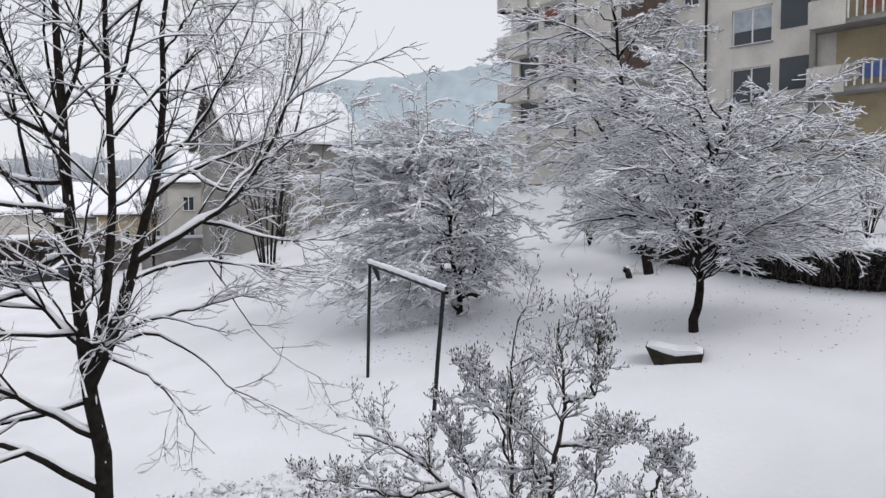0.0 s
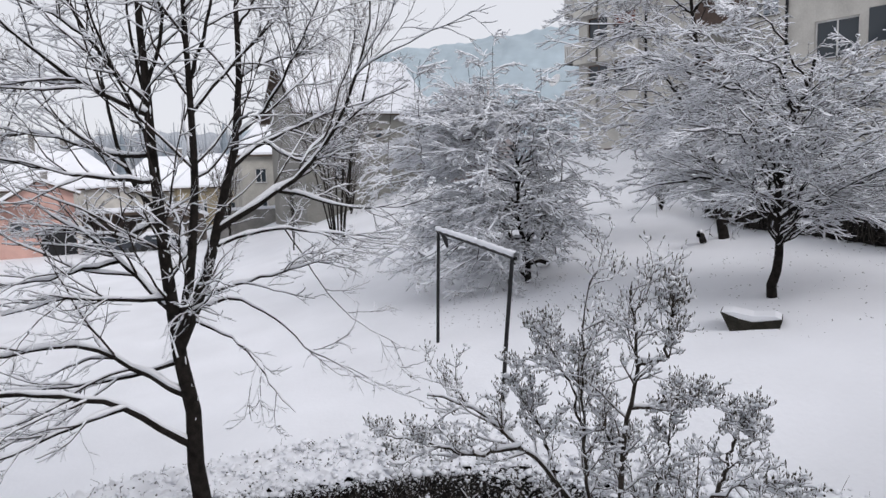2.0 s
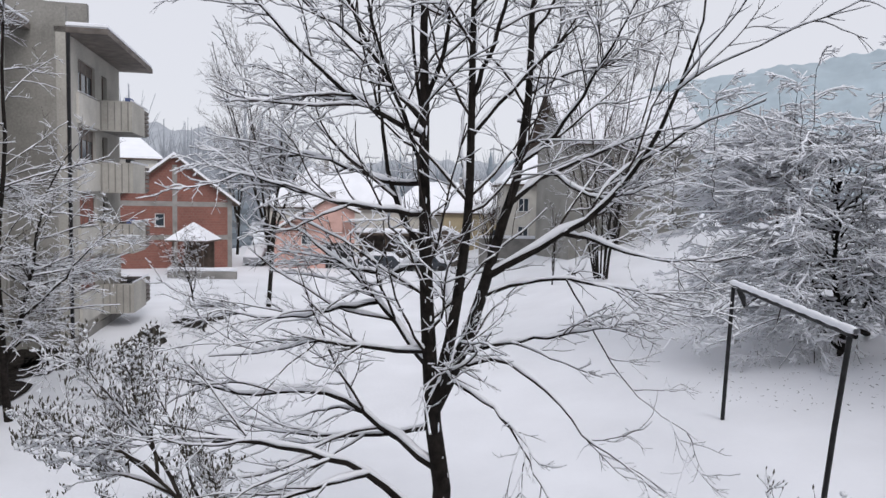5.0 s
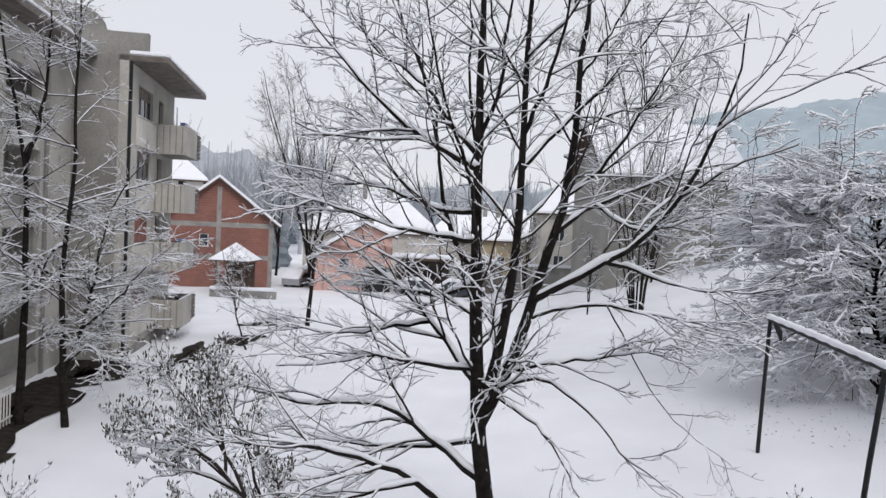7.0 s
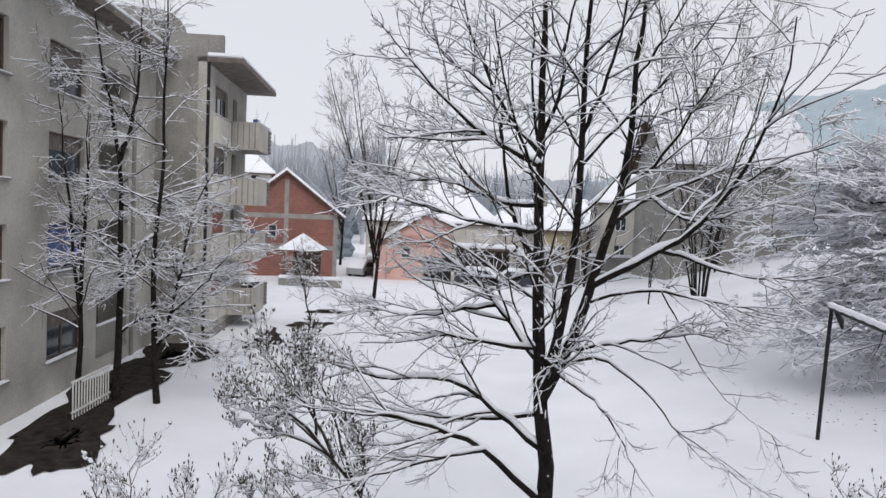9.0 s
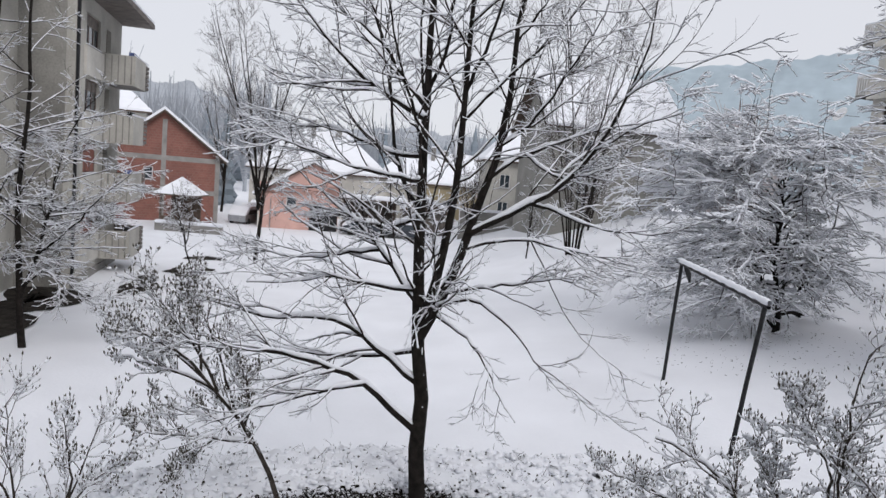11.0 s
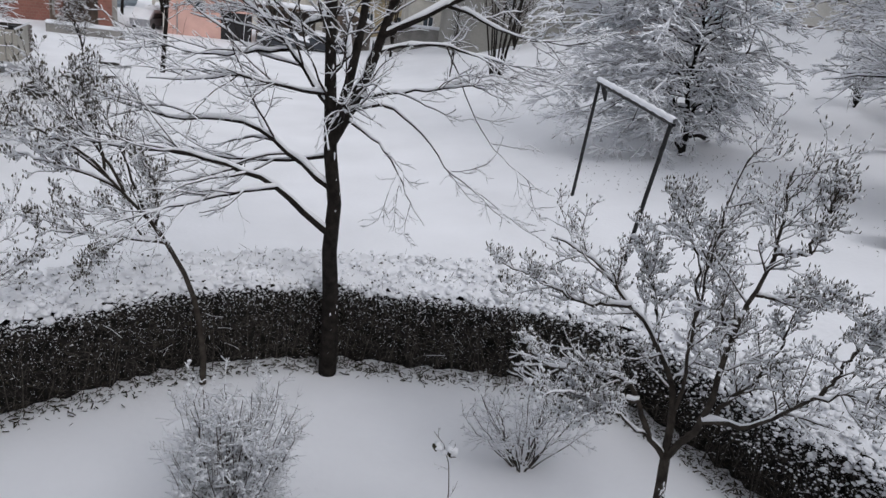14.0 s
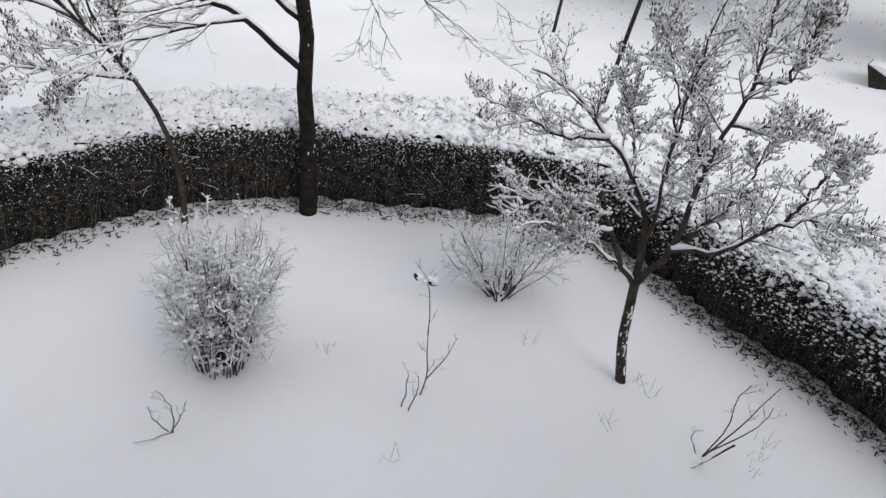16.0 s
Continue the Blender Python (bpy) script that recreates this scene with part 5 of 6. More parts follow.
def crown_tree(name, label, at, seed, rows, centre, radii, count, arch, droop, per, bark, twig, least, thin, snow_depth=0.75, low=-0.7, shoots=0):
    """A broad fruit tree: trunk and main forks, limbs that arch out to an uneven round crown, and a dense web of snowy twigs.
    centre and radii: of the crown, by (across, beyond, up)."""
    r = np.random.default_rng(seed)
    F = framed(at[0], at[1])
    rows = [(a, b, [F(*p) for p in pts]) for a, b, pts in rows]
    stem = curve(rows[0][2], 20)
    for k in range(count):
        z = r.uniform(low, 0.95)
        a = 2.39996 * k + r.uniform(-0.4, 0.4)
        q = math.sqrt(max(0.2, 1 - abs(z) ** 3)) * r.uniform(0.68, 1.06)
        end = np.array(F(centre[0] + radii[0] * q * math.cos(a), centre[1] + radii[1] * q * math.sin(a), centre[2] + radii[2] * z * r.uniform(0.85, 1.05)))
        s = stem[int(np.clip(4 + (z - low) / (1 - low) * 13 + r.normal(0, 1.2), 5, 17))]
        mid = s + (end - s) * 0.5 + np.array([0, 0, arch * r.uniform(0.4, 1.2)]) + r.normal(0, 0.12, 3)
        rows.append((r.uniform(0.02, 0.036), thin * 1.6, [s, s + (mid - s) * 0.5 + np.array([0, 0, arch * 0.3]), mid, end]))
    # long upright shoots out of the top
    for k in range(shoots):
        a, q = r.uniform(0, 2 * math.pi), math.sqrt(r.random()) * 0.85
        b = np.array(F(centre[0] + radii[0] * q * math.cos(a), centre[1] + radii[1] * q * math.sin(a), centre[2] + radii[2] * (1 - q * q) * 0.5))
        rows.append((0.016, thin, [b, b + np.array([r.normal(0, 0.1), 0, 0.8]), b + np.array([r.normal(0, 0.25), r.normal(0, 0.2), r.uniform(1.4, 2.4) + radii[2] * 0.3])]))
    return grown(name, label, at, r, limbs(r, rows, 14, 0.05), [
        lv(per[0], (0.25, 1.0), 44, (0.42, 0.7, 2.2), (0.5, thin * 1.4, thin * 2.6), 6, 0.10, droop[0], 0.55),
        lv(per[1], (0.1, 1.0), 42, (0.46, 0.35, 1.1), (0.6, thin, thin * 1.6), 4, 0.11, droop[1], 0.55),
        lv(per[2], (0.1, 0.95), 42, (0.5, 0.14, 0.55), (0.75, thin * 0.8, thin), 2, 0.12, droop[1] * 0.5, 0.45),
    ], bark, twig, snow_depth, least)


crown_tree("plum_tree", "spreading plum tree bowed under thick snow", (10.8, 21.68, 2.0), 31, [
    (0.12, 0.02, [(0, 0, 1.8), (-0.1, 0, 3.2), (-0.3, 0, 4.6), (-0.3, 0, 6.2), (-0.3, 0, 7.6)]),
    (0.06, 0.015, [(0.0, 0, 2.1), (-0.9, -0.4, 3.0), (-2.2, -0.6, 3.7), (-3.8, -0.8, 3.7)]),
    (0.055, 0.015, [(0.0, 0, 2.6), (0.6, 0.2, 3.6), (1.1, 0.4, 5.2), (1.2, 0.4, 6.6)]),
    (0.05, 0.015, [(-0.2, 0, 3.0), (-1.2, 0.3, 4.6), (-2.2, 0.4, 6.2), (-2.6, 0.4, 7.2)]),
], (-1.6, 0, 4.9), (4.4, 3.1, 3.9), 84, 0.8, (-0.05, -0.06), (8, 6, 3), BARK, TWIG_BROWN, 0.0205, 0.0068, low=-0.98, shoots=12)
crown_tree("apple_tree", "broad old apple tree, its crown a web of snowy twigs", (13.96, 13.88, 2.45), 32, [
    (0.14, 0.04, [(0, 0, 2.3), (0.05, 0, 3.4), (0.1, 0, 4.5), (0.1, 0, 5.8), (0.5, 0, 7.2), (0.8, 0, 8.4)]),
    (0.07, 0.01, [(0.1, 0, 4.4), (-0.8, -0.2, 5.4), (-2.0, -0.3, 5.6), (-3.6, -0.4, 5.2)]),
    (0.07, 0.01, [(0.1, 0, 4.5), (1.2, 0.2, 5.2), (2.6, 0.3, 5.4), (4.2, 0.3, 5.0)]),
    (0.06, 0.01, [(0.1, 0, 5.6), (-0.8, 0.4, 6.8), (-1.6, 0.6, 8.0)]),
    (0.06, 0.01, [(0.3, 0, 6.4), (1.6, -0.3, 7.2), (2.8, -0.4, 8.0)]),
], (0.3, 0, 6.9), (4.2, 3.4, 3.3), 42, 0.7, (-0.02, -0.03), (10, 7, 3), BARK, TWIG, 0.0138, 0.0074, low=-0.75)
crown_tree("apple_tree", "tall dark fruit tree behind, laced with snow", (18.2, 20.4, 3.2), 33, [
    (0.2, 0.03, [(0, 0, 3.0), (-0.3, 0, 5.0), (-0.7, 0, 7.4), (-1.0, 0, 9.6), (-1.3, 0, 12.0), (-1.5, 0, 13.6)]),
    (0.09, 0.012, [(-0.4, 0, 5.4), (-1.8, 0, 7.0), (-3.4, 0, 7.4), (-5.4, 0, 7.2)]),
    (0.09, 0.012, [(-0.6, 0, 6.4), (-1.8, 0.3, 8.6), (-2.8, 0.4, 10.2)]),
], (-1.9, 0, 9.0), (5.0, 3.2, 5.2), 40, 0.6, (-0.02, -0.03), (9, 6, 3), BARK, TWIG, 0.0135, 0.0092, low=-0.8)
for k, (x, y, tl, s) in enumerate(((20.5, 15.2, 2.6, 41), (22.2, 12.2, 2.8, 42), (21.5, 18.2, 2.8, 43), (23.5, 15.5, 3.4, 44), (22.5, 22.5, 3.0, 45), (19.6, 26.0, 2.2, 46))):
    z = float(ground_z(x, y))
    r = np.random.default_rng(s)
    rows = []
    for j in range(16):
        a, q = r.uniform(0, 2 * math.pi), r.uniform(0.3, 1.0)
        rows.append((0.02, 0.006, [(x, y, z - 0.1), (x + math.cos(a) * q * 0.7, y + math.sin(a) * q * 0.7, z + tl * 0.5), (x + math.cos(a) * q * 1.9, y + math.sin(a) * q * 1.9, z + tl * r.uniform(0.75, 1.0))]))
    grown("snowy_bush", "tangled bare bush loaded with snow on the bank", (x, y, z), r, limbs(r, rows, 7, 0.02), [
        lv(7, (0.2, 1.0), 45, (0.36, 0.3, 1.0), (0.5, 0.007, 0.012), 4, 0.15, -0.02),
        lv(6, (0.15, 1.0), 42, (0.45, 0.15, 0.5), (0.6, 0.006, 0.008), 3, 0.16, -0.02),
    ], BARK, TWIG, 0.8, 0.012, category="bush", sides=5)


def tall_tree(name, label, at, seed, height, fork, stems, spread, per, bark, twig, least, thin, trunk_r, reach=0.28, lean=(0, 0), rise=0.05, angle=30, start=0.15, snow_depth=0.6):
    """An upright bare tree whose stems fan out from a fork."""
    r = np.random.default_rng(seed)
    x, y, z = at
    rows = []
    for j in range(stems):
        a = 2 * math.pi * (j + r.uniform(-0.3, 0.3)) / max(1, stems)
        sx, sy = math.cos(a) * spread * r.uniform(0.6, 1.1), math.sin(a) * spread * r.uniform(0.6, 1.1)
        if j == 0 and fork > 0.5:
            sx, sy = sx * 0.25, sy * 0.25
        f0 = fork * (0 if j == 0 else r.uniform(0.7, 1.0))
        q = f0 / height
        w = 0.3 if fork < 0.5 else 0.0
        b = (x + lean[0] * q + math.cos(a) * w, y + lean[1] * q + math.sin(a) * w, z + f0 - 0.15)
        h = height * r.uniform(0.85, 1.0)
        rows.append((trunk_r if j == 0 else trunk_r * 0.62, thin * 1.3, [b,
                     (x + lean[0] * 0.4 + sx * 0.30, y + lean[1] * 0.4 + sy * 0.30, z + f0 + (h - f0) * 0.33),
                     (x + lean[0] * 0.7 + sx * 0.66, y + lean[1] * 0.7 + sy * 0.66, z + f0 + (h - f0) * 0.66),
                     (x + lean[0] + sx, y + lean[1] + sy, z + h)]))
    return grown(name, label, at, r, limbs(r, rows, 10, 0.03), [
        lv(per[0], (start, 1.0), angle, (reach, 0.6, height * 0.3), (0.4, thin * 1.4, thin * 3), 5, 0.10, rise),
        lv(per[1], (0.15, 1.0), angle * 1.1, (0.42, 0.3, height * 0.14), (0.6, thin, thin * 1.5), 4, 0.12, rise),
        lv(per[2], (0.2, 1.0), angle * 1.1, (0.5, 0.2, height * 0.08), (0.7, thin * 0.75, thin), 2, 0.12, rise),
    ], bark, twig, snow_depth, least)


tall_tree("bare_tree", "tall many-stemmed bare tree dusted with snow before the grey house", on_ground(7.35, 38.4), 51, 15.5, 0.3, 9, 4.3, (13, 8, 4), BARK, TWIG_GREY, 0.0055, 0.0085, 0.085, rise=0.05)
tall_tree("bare_tree", "tall bare tree with a slender fan of upright branches", on_ground(-10.6, 39.8), 52, 14.6, 4.6, 8, 4.2, (15, 8, 4), BARK, TWIG_GREY, 0.004, 0.008, 0.14, rise=0.035, angle=38)
tall_tree("young_tree", "small leaning bare tree on the snowy lawn", on_ground(-11.4, 32.5), 53, 4.6, 2.0, 4, 0.9, (9, 5, 3), BARK, TWIG, 0.006, 0.007, 0.05, lean=(-1.5, 0.0), angle=55, rise=0.0)
tall_tree("young_tree", "thin sapling standing in the snow", on_ground(5.1, 40.4), 54, 4.2, 1.2, 3, 0.6, (7, 4, 2), BARK, TWIG, 0.006, 0.008, 0.05, angle=45)
MOSSY_LIMBS = [
    (0.13, 0.02, [(-13.25, 19.73, -0.31), (-13.23, 19.74, 1.50), (-13.22, 19.75, 3.29), (-13.21, 19.76, 5.07), (-13.23, 19.75, 6.82), (-13.41, 19.62, 8.52), (-13.72, 19.41, 10.12), (-13.89, 19.29, 11.74)]),
    (0.07, 0.015, [(-13.26, 19.73, 7.29), (-13.08, 19.97, 8.55), (-12.96, 20.16, 9.85), (-13.00, 20.25, 11.16), (-13.04, 20.35, 12.48)]),
    (0.05, 0.008, [(-13.21, 19.76, 6.05), (-12.59, 19.87, 5.76), (-11.98, 19.95, 6.22), (-11.17, 20.06, 5.79)]),
    (0.05, 0.008, [(-13.21, 19.76, 4.80), (-12.72, 19.91, 4.34), (-11.83, 20.19, 3.72), (-11.28, 20.34, 3.24)]),
    (0.045, 0.008, [(-13.23, 19.74, 2.05), (-12.62, 19.89, 2.50), (-11.72, 20.10, 2.63), (-10.39, 20.36, 2.54)]),
]
LEVEL_LIMBS = [
    (0.11, 0.02, [(-11.95, 19.86, -0.35), (-12.06, 19.79, 1.51), (-12.12, 19.75, 3.34), (-12.08, 19.78, 5.14), (-11.92, 19.87, 6.93), (-11.97, 19.84, 8.70), (-11.91, 19.88, 10.47), (-11.90, 19.88, 12.23)]),
    (0.065, 0.012, [(-12.06, 19.79, 1.42), (-11.65, 19.96, 2.74), (-11.34, 20.05, 4.27), (-11.16, 20.09, 5.29), (-10.92, 20.17, 6.31), (-10.26, 20.44, 7.47)]),
    (0.045, 0.008, [(-12.08, 19.78, 5.08), (-12.41, 19.65, 4.86), (-12.83, 19.60, 3.68), (-13.09, 19.49, 3.50)]),
    (0.045, 0.008, [(-11.64, 19.96, 2.76), (-10.87, 20.04, 3.47), (-10.00, 20.24, 4.54), (-9.11, 20.42, 5.45)]),
    (0.04, 0.008, [(-12.07, 19.79, 1.64), (-11.44, 19.94, 2.26), (-10.65, 20.12, 1.61), (-9.79, 20.33, 1.48)]),
    (0.04, 0.008, [(-12.11, 19.76, 4.23), (-11.67, 20.18, 4.15), (-11.08, 20.69, 4.09), (-10.31, 21.30, 3.94)]),
]
for label, at, rows, seed in (("dark mossy tree with level snowy branches by the block", (-13.2, 19.7, 0), MOSSY_LIMBS, 55),
                              ("tall dark tree with long level snowy branches by the block", (-11.95, 19.8, 0), LEVEL_LIMBS, 56)):
    rng = np.random.default_rng(seed)
    grown("bare_tree", label, at, rng, limbs(rng, rows, 14, 0.02), [
        lv(21, (np.array([0.3] + [0.2] * (len(rows) - 1)), 1.0), 55, (0.34, 0.9, 2.8), (0.45, 0.009, 0.02), 7, 0.08, 0.0, 0.4),
        lv(6, (0.12, 1.0), 42, (0.42, 0.4, 1.2), (0.6, 0.006, 0.009), 5, 0.1, 0.006, 0.25),
        lv(3, (0.15, 1.0), 42, (0.45, 0.2, 0.6), (0.7, 0.005, 0.006), 3, 0.12, 0.01, 0.15),
    ], BARK, TWIG, 0.9, 0.009, cover=0.9)
tall_tree("bare_tree", "slim bare tree close to the block", on_ground(-14.0, 19.0), 57, 9.8, 3.0, 3, 0.9, (13, 7, 3), BARK, TWIG, 0.0075, 0.008, 0.10, reach=0.36, angle=55, rise=0.0, snow_depth=0.8)
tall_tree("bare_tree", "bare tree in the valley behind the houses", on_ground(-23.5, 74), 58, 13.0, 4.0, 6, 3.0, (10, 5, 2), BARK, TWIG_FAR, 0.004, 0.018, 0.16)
tall_tree("bare_tree", "bare tree beside the cream house", on_ground(2.2, 56), 59, 7.0, 1.5, 5, 2.0, (11, 6, 3), BARK, TWIG_BROWN, 0.008, 0.014, 0.1)
tall_tree("bare_tree", "bare bushy tree before the grey house", on_ground(9.8, 46.5), 60, 6.0, 0.5, 7, 2.4, (10, 6, 3), BARK, TWIG_BROWN, 0.010, 0.012, 0.07, angle=45)
# fallen limbs of the plum tree lying on the snow
for k, (p, q, rr_) in enumerate((((14.6, 26.2), (15.5, 27.2), 0.16), ((11.0, 22.0), (12.4, 23.2), 0.09), ((16.6, 19.9), (17.4, 20.6), 0.13))):
    a, b = Vector(on_ground(*p, 0.5)), Vector(on_ground(*q, 0.02))
    lg = thing("fallen_log", "dark fallen log with snow on its back", "log")
    c = curve([a, (a + b) / 2 + Vector((0, 0, 0.12)), b], 7)[None]
    R = np.linspace(rr_ * 0.6, rr_, 7)[None]
    v, f = tubes(c, R, 9)
    mesh_object("log", v, f, BARK, lg, smooth=True)
    v, f = snow_on(c, R, 0.7, 0.01, 6)
    mesh_object("snow_cover", v, f, SNOW, lg, smooth=True)


# ---- hedges ----
def hedge(name, label, path, depth, tall, seed, per_m=380, outward=1, thin=0.0048, tufts=110, top_clumps=180, flecks=720, drape=None):
    """A clipped hedge: a dark core, a mesh of stems and twigs on its sides, and a broken quilt of snow on top.
    path: the foot of its face; depth: how far it goes back."""
    r = np.random.default_rng(seed)
    c = curve([(*p, 0) for p in path], 120)
    seg = np.linalg.norm(np.diff(c, axis=0), axis=1)
    s = np.concatenate([[0], np.cumsum(seg)])
    L = s[-1]
    T = np.gradient(c, axis=0)
    T /= np.linalg.norm(T, axis=1, keepdims=True)
    Nn = np.stack([-T[:, 1], T[:, 0], 0 * T[:, 0]], -1) * outward

    def place(u, back, z):
        x = np.interp(u, s, c[:, 0]) + np.interp(u, s, Nn[:, 0]) * back
        y = np.interp(u, s, c[:, 1]) + np.interp(u, s, Nn[:, 1]) * back
        return np.stack([x, y, ground_z(x, y) + z], -1)

    h = thing(name, label, "hedge")
    n = int(L / 0.12)
    u = np.linspace(0, L, n)
    # core: an added dark sheet in place of the shade between the twigs
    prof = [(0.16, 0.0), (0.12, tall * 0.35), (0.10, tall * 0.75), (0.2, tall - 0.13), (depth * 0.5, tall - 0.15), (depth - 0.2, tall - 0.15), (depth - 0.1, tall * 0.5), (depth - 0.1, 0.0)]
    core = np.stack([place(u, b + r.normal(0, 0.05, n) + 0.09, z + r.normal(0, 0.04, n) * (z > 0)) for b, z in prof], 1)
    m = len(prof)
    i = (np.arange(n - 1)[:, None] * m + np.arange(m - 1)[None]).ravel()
    mesh_object("core", core.reshape(-1, 3), np.stack([i, i + 1, i + m + 1, i + m], -1), HEDGE_DARK, h, "dark sheet standing in for the shade inside the hedge")
    # stems rising in the face, twigs all over
    k = int(L * per_m)
    us = r.uniform(0, L, k)
    z0 = r.uniform(0, 0.9, k) ** 1.0 * tall
    b0 = np.where(r.random(k) < 0.84, r.uniform(0.0, 0.16, k), r.uniform(0.1, depth, k))
    z0 = np.where(b0 > 0.17, tall * r.uniform(0.84, 0.95, k), z0)
    a = place(us, b0, z0)
    d = r.normal(size=(k, 3)) * np.array([0.5, 0.5, 0.3])
    d[:, 2] += np.where(b0 > 0.17, 0.5, 0.3)
    d /= np.linalg.norm(d, axis=1, keepdims=True)
    ln = r.uniform(0.08, 0.34, k)[:, None]
    P = np.stack([a, a + d * ln * 0.5 + r.normal(0, 0.02, (k, 3)), a + d * ln], 1)
    P[..., 2] = np.minimum(P[..., 2], tall + 0.12 + ground_z(P[..., 0], P[..., 1]))
    R = r.uniform(0.5, 1.2, (k, 1)) * thin * np.array([[1, 0.85, 0.5]])
    m2 = int(L * 9)
    us = r.uniform(0, L, m2)
    a = place(us, r.uniform(-0.02, 0.12, m2), r.uniform(0, 0.25, m2))
    b = place(us + r.normal(0, 0.12, m2), r.uniform(-0.03, 0.1, m2), tall * r.uniform(0.55, 1.06, m2))
    stems = tubes(np.stack([a, (a + b) / 2 + r.normal(0, 0.025, (m2, 3)), b], 1), thin * np.array([[1.5, 1.1, 0.6]]) * r.uniform(0.6, 1.3, (m2, 1)), 3)
    v, f = joined([tubes(P, R, 3), stems])
    tagged(mesh_object("brushwood", v, f, HEDGE_TWIG, h), kind="stuff")
    sv, sf = snow_on(P, R, 0.6, thin * 0.8, 3, 0.01, r)
    # withered leaves
    k = int(L * tufts)
    b0 = np.where(r.random(k) < 0.6, r.uniform(-0.04, 0.15, k), r.uniform(0, depth, k))
    z = np.where(b0 > 0.15, tall + r.uniform(-0.06, 0.045, k), r.uniform(0.05, 1.0, k) * tall)
    p = place(r.uniform(0, L, k), b0, z)
    d = r.normal(size=(k, 3))
    d /= np.linalg.norm(d, axis=1, keepdims=True)
    ln = r.uniform(0.012, 0.03, k)[:, None]
    v, f = tubes(np.stack([p - d * ln, p, p + d * ln], 1), ln * np.array([[0.1, 0.42, 0.05]]), 4)
    # dark lenses on the top imitate shaded dimples in the snow
    k = int(L * top_clumps * 0.22)
    p = place(r.uniform(0, L, k), r.uniform(0.05, depth, k), tall + r.uniform(0.0, 0.04, k))
    v, f = joined([(v, f), blobs(r, p, (0.006 + 0.018 * r.random(k) ** 2)[:, None], 0.7)])
    tagged(mesh_object("foliage", v, f, LEAF, h, "small dark withered leaves, and dark lenses for shaded dimples"), kind="stuff")
    # snow: lumpy pillows over the top, thinning toward the face, and flecks on the sides
    k = int(L * top_clumps)
    b0 = r.uniform(0.02, depth, k)
    p = place(r.uniform(0, L, k), b0, tall + r.uniform(-0.06, 0.035, k))
    sz = (0.022 + 0.07 * r.random(k) ** 2.2)[:, None]
    lists = [(sv, sf), blobs(r, p, sz, 0.5)]
    # fine flecks caught in the twigs, thicker towards the top
    k = int(L * flecks)
    q = r.random(k) ** 2.4
    p = place(r.uniform(0, L, k), r.uniform(-0.06, 0.1, k), tall * (1 - q * 0.97))
    d = r.normal(size=(k, 3)) * (r.uniform(0.003, 0.0095, k) * (1 - 0.6 * np.sqrt(q)))[:, None]
    lists.append(tubes(np.stack([p - d, p + d], 1), np.repeat(np.linalg.norm(d, axis=1)[:, None] * 0.36, 2, 1), 3))
    k = int(L * 260)
    q = r.random(k) ** 2.6 * 0.7
    p = place(r.uniform(0, L, k), r.uniform(-0.03, 0.1, k), tall * (1 - q * 0.95))
    lists.append(blobs(r, p, (r.uniform(0.004, 0.024, k) * (1 - q) * np.where(q < 0.12, 1, 0.6))[:, None] * r.uniform(0.7, 1.1, (k, 1)), 0.6))
    if drape:
        # where the hedge grows loose, clots of snow hang down its face
        k = int(L * (1 - drape) * 420)
        q = r.random(k) ** 1.7
        p = place(L * (drape + (1 - drape) * r.random(k) ** 0.8), r.uniform(-0.14, 0.08, k), tall * (1.02 - q * 0.62))
        lists.append(blobs(r, p, ((0.010 + 0.040 * r.random(k) ** 2) * (1 - 0.6 * q))[:, None], 0.55))
    nb = 18
    bb = np.linspace(0.22, depth - 0.05, nb)
    n2 = int(L / 0.09)
    u2 = np.linspace(0, L, n2)
    top = np.stack([place(u2, b + r.normal(0, 0.02, n2), tall - 0.012 + r.normal(0, 0.040, n2) - (0.05 if j in (0, nb - 1) else 0)) for j, b in enumerate(bb)], 1)
    i = (np.arange(n2 - 1)[:, None] * nb + np.arange(nb - 1)[None]).ravel()
    lists.append((top.reshape(-1, 3), np.stack([i, i + nb, i + nb + 1, i + 1], -1)))
    v, f = joined(lists)
    mesh_object("snow_cover", v, f, SNOW, h, "lumpy broken snow on the clipped top", smooth=True)
    return h


hedge("hedge", "clipped dark garden hedge, its top quilted with snow", HEDGE_FOOT, 1.6, 1.36, 71, drape=0.66)
hedge("hedge", "rough dark hedge along the bank below the tower, capped with snow", [(19.9, 23.8), (19.6, 22.4), (19.3, 20.4), (19.2, 17.5), (18.9, 14.1), (19.2, 11.0), (20.0, 7.0)], 1.4, 1.25, 72, per_m=80, tufts=25, top_clumps=50, flecks=60, thin=0.011)


# ---- garden shrubs ----
def shrub(name, label, at, seed, stems, tall, spread, levels, bark, twig, least, r0=0.012, cover=1.0, foot=0.12, pillows=0):
    r = np.random.default_rng(seed)
    x, y, z = at
    rows = []
    for j in range(stems):
        a, q = r.uniform(0, 2 * math.pi), math.sqrt(r.random())
        h = tall * r.uniform(0.6, 1.0)
        rows.append((r0, 0.003, [(x + math.cos(a) * q * foot, y + math.sin(a) * q * foot, z - 0.05), (x + math.cos(a) * q * spread * 0.6, y + math.sin(a) * q * spread * 0.6, z + h * 0.5), (x + math.cos(a) * q * spread, y + math.sin(a) * q * spread, z + h)]))
    return grown(name, label, at, r, limbs(r, rows, 7, 0.02), levels, bark, twig, 0.9, least, category="shrub", cover=cover, sides=5, pillows=pillows)


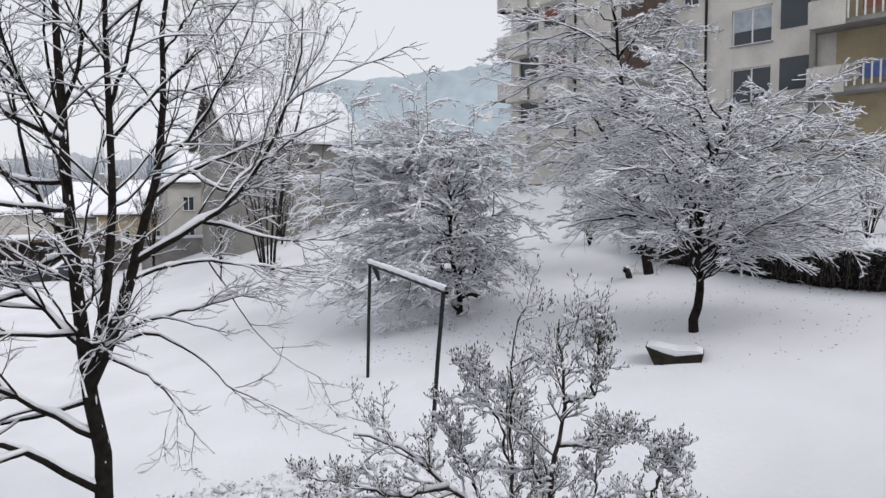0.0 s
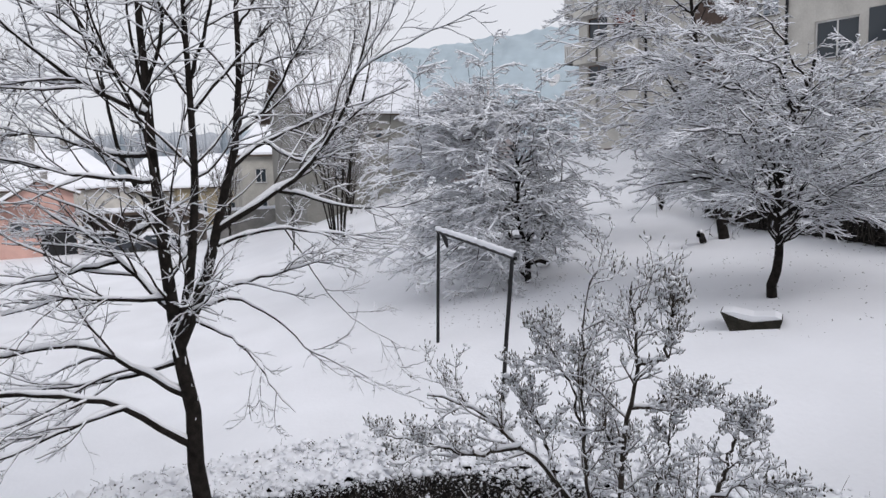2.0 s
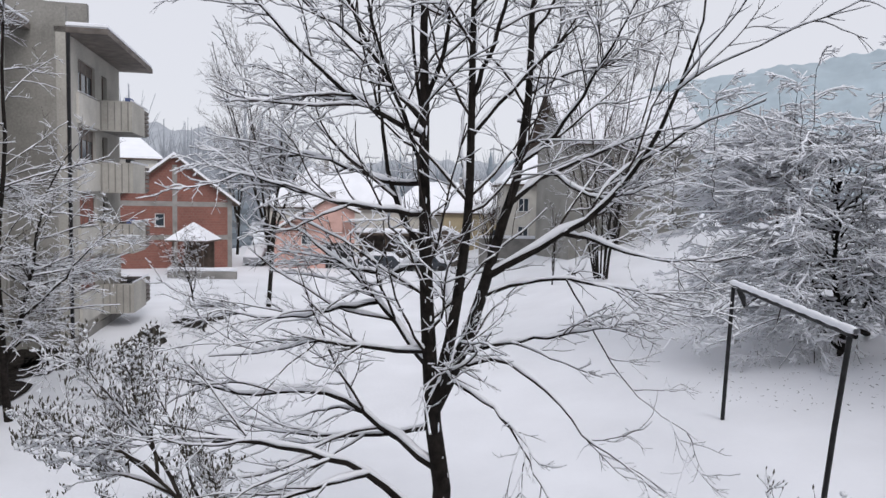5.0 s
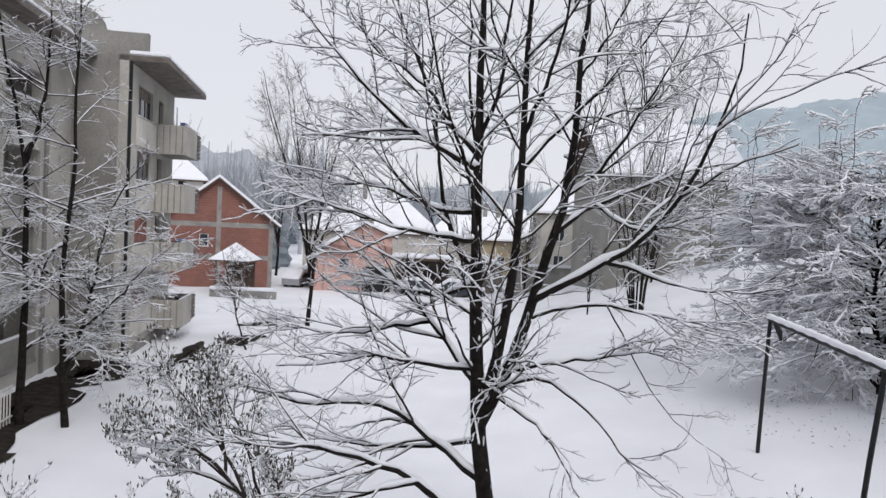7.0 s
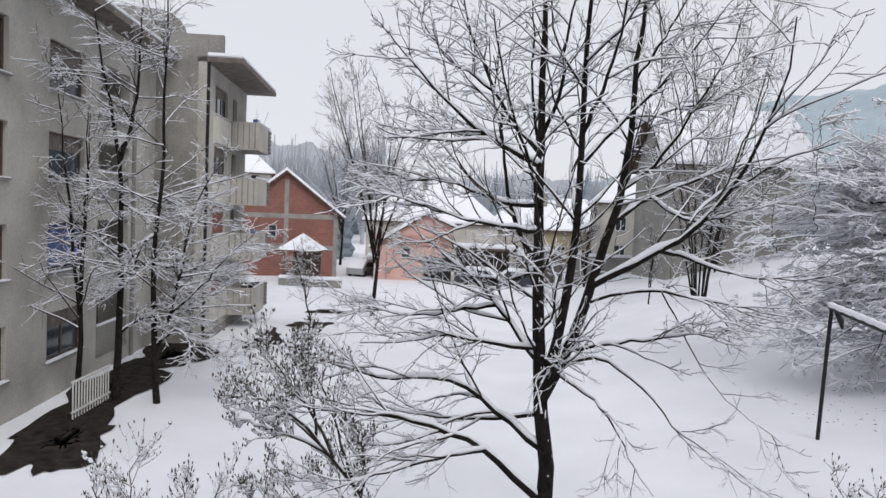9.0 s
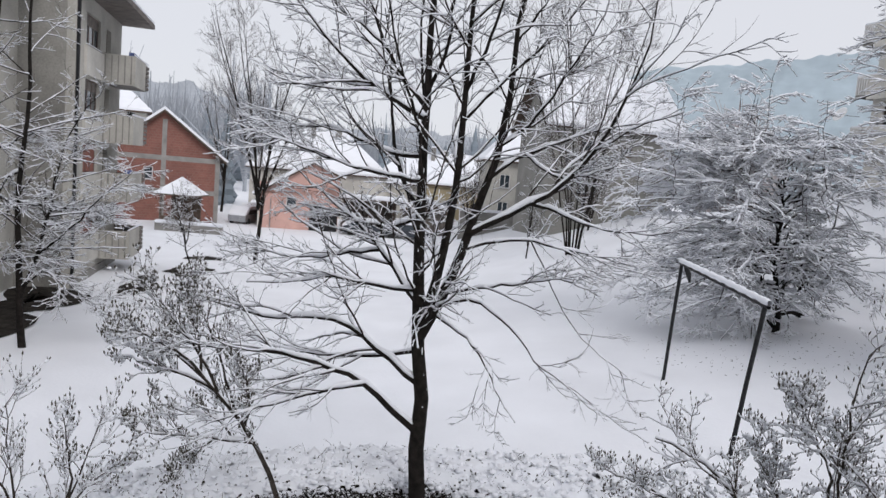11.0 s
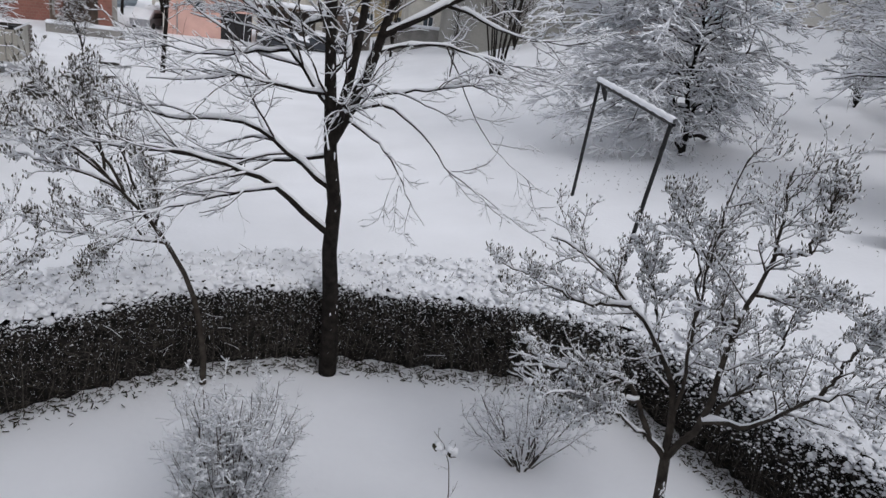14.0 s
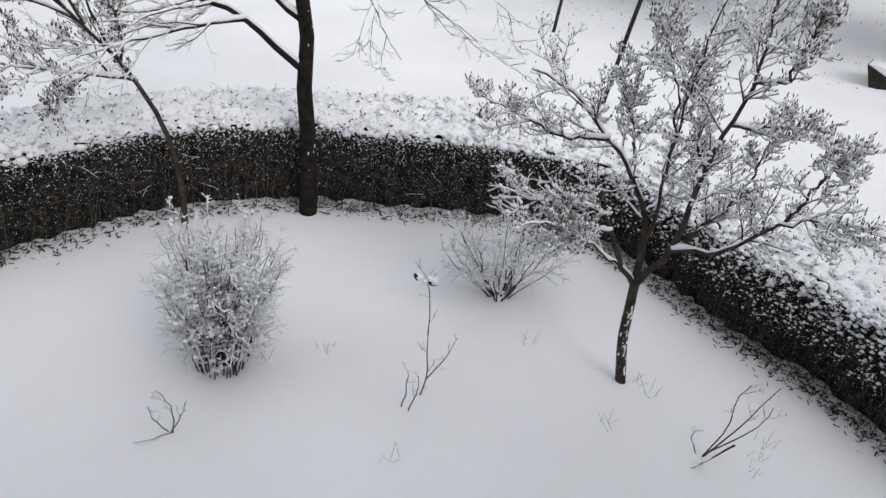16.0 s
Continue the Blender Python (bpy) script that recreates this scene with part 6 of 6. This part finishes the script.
shrub("garden_shrub", "bushy pale shrub thickly furred with snow", (-0.97, 6.15, 0), 81, 72, 1.85, 0.72, [
    lv(12, (0.15, 1.0), 40, (0.3, 0.12, 0.5), (0.5, 0.0028, 0.004), 4, 0.14, 0.03),
    lv(6, (0.15, 1.0), 42, (0.45, 0.06, 0.22), (0.7, 0.002, 0.003), 3, 0.16, 0.02),
], TWIG_BROWN, TWIG_PALE, 0.0065, 0.009, foot=0.3, pillows=2300)
shrub("garden_shrub", "low bare shrub bending under snow", (2.70, 7.6, 0), 82, 24, 1.15, 1.05, [
    lv(8, (0.25, 1.0), 45, (0.35, 0.12, 0.4), (0.5, 0.003, 0.005), 4, 0.14, 0.05),
    lv(4, (0.2, 1.0), 42, (0.45, 0.06, 0.2), (0.7, 0.0024, 0.0035), 3, 0.14, 0.06),
], BARK_GREY, TWIG_BROWN, 0.0075, 0.014, pillows=500)


def sapling(name, label, at, seed, rows, per=(4, 3), least=0.003):
    x, y, z = at
    r = np.random.default_rng(seed)
    F = framed(x, y)
    main = limbs(r, [(r0, r1, [F(*p) for p in pts]) for r0, r1, pts in rows], 8, 0.008)
    return grown(name, label, at, r, main, [
        lv(per[0], (0.3, 1.0), 45, (0.3, 0.06, 0.25), (0.5, 0.003, 0.005), 3, 0.12, 0.10),
        lv(per[1], (0.3, 1.0), 45, (0.45, 0.03, 0.12), (0.7, 0.0022, 0.003), 2, 0.12, 0.10),
    ], TWIG_BROWN, TWIG_BROWN, 0.8, least, category="sapling", sides=5)


rose = sapling("rose_bush", "thin rose stems in the snow, two heads capped with snow", (1.28, 5.62, 0), 91, [
    (0.010, 0.004, [(0.05, 0.05, -0.05), (0.10, 0, 0.35), (0.05, 0, 0.75), (0.02, 0.05, 1.1)]),
    (0.009, 0.003, [(0.1, 0, 0.3), (0.25, 0, 0.6), (0.36, 0, 0.95)]),
    (0.009, 0.003, [(-0.14, -0.2, -0.05), (-0.10, -0.2, 0.3), (-0.12, -0.2, 0.55)]),
    (0.009, 0.003, [(-0.05, -0.25, -0.05), (0.02, -0.2, 0.3), (0.0, -0.2, 0.5)]),
    (0.007, 0.003, [(0.03, 0.05, 0.9), (0.0, 0.1, 1.35), (-0.10, 0.12, 1.62), (-0.22, 0.12, 1.78)]),
])
_r = np.random.default_rng(92)
F = framed(1.28, 5.62)
pts = np.array([F(-0.17, 0.12, 1.60), F(0.0, 0.12, 1.56)]) - np.array([1.28, 5.62, 0])
v, f = blobs(_r, pts, np.array([[0.05], [0.05]]), 0.8)
head = mesh_object("flower_head", v, f, LEAF, rose, "withered flower heads")
v, f = blobs(_r, np.repeat(pts, 3, 0) + np.array([0, 0, 0.035]) + _r.normal(0, 0.025, (6, 3)), np.full((6, 1), 0.05), 0.7)
mesh_object("snow_cover", v, f, SNOW, head, smooth=True)
sapling("rose_bush", "small bare rose bush poking from the snow", (-1.36, 5.08, 0), 93, [
    (0.009, 0.003, [(0.02, 0, -0.05), (0.06, 0, 0.2), (0.02, 0, 0.42), (-0.08, 0, 0.62)]),
    (0.008, 0.003, [(0, 0, -0.05), (0.12, 0, 0.18), (0.18, 0, 0.38)]),
    (0.008, 0.003, [(0, 0, 0.02), (-0.12, 0, 0.22), (-0.17, 0, 0.4)]),
    (0.008, 0.003, [(0.05, 0, 0.0), (-0.15, -0.05, 0.02), (-0.3, -0.1, 0.05)]),
])
sapling("rose_bush", "bare thorny stems rising from a mound of snow", (4.55, 4.65, 0), 94, [
    (0.011, 0.004, [(-0.05, 0, -0.05), (0.12, 0.1, 0.4), (0.24, 0.2, 0.8), (0.34, 0.3, 1.12)]),
    (0.010, 0.004, [(-0.05, 0, -0.05), (0.05, 0, 0.5), (0.02, 0, 0.95), (0.08, 0, 1.2)]),
    (0.010, 0.004, [(0.0, 0, 0.1), (0.3, 0.1, 0.6), (0.36, 0.1, 0.98)]),
    (0.009, 0.003, [(-0.1, 0, -0.03), (-0.22, 0, 0.15), (-0.2, 0, 0.3)]),
    (0.012, 0.006, [(0.2, -0.1, 0.45), (-0.02, -0.2, 0.05), (-0.15, -0.3, -0.05)]),
])
_r = np.random.default_rng(95)
tf = []
for x, y in ((5.2, 4.6), (5.35, 4.85), (3.5, 5.1), (5.0, 4.4), (4.2, 5.9), (0.2, 6.4), (-0.5, 6.2), (4.3, 5.7), (2.9, 6.6), (0.9, 4.7)):
    b = np.array([[x, y, -0.02]]) + _r.normal(0, 0.05, (5, 3)) * np.array([1, 1, 0])
    d = _r.normal(0, 0.08, (5, 3))
    d[:, 2] = _r.uniform(0.08, 0.25, 5)
    tf.append(tubes(np.stack([b, b + d * 0.6, b + d], 1), np.array([[0.003, 0.002, 0.001]]) * np.ones((5, 1)), 3))
v, f = joined(tf)
tagged(mesh_object("dry_grass", v, f, TWIG_BROWN), "thin dry stalks poking through the snow", "grass", kind="stuff")
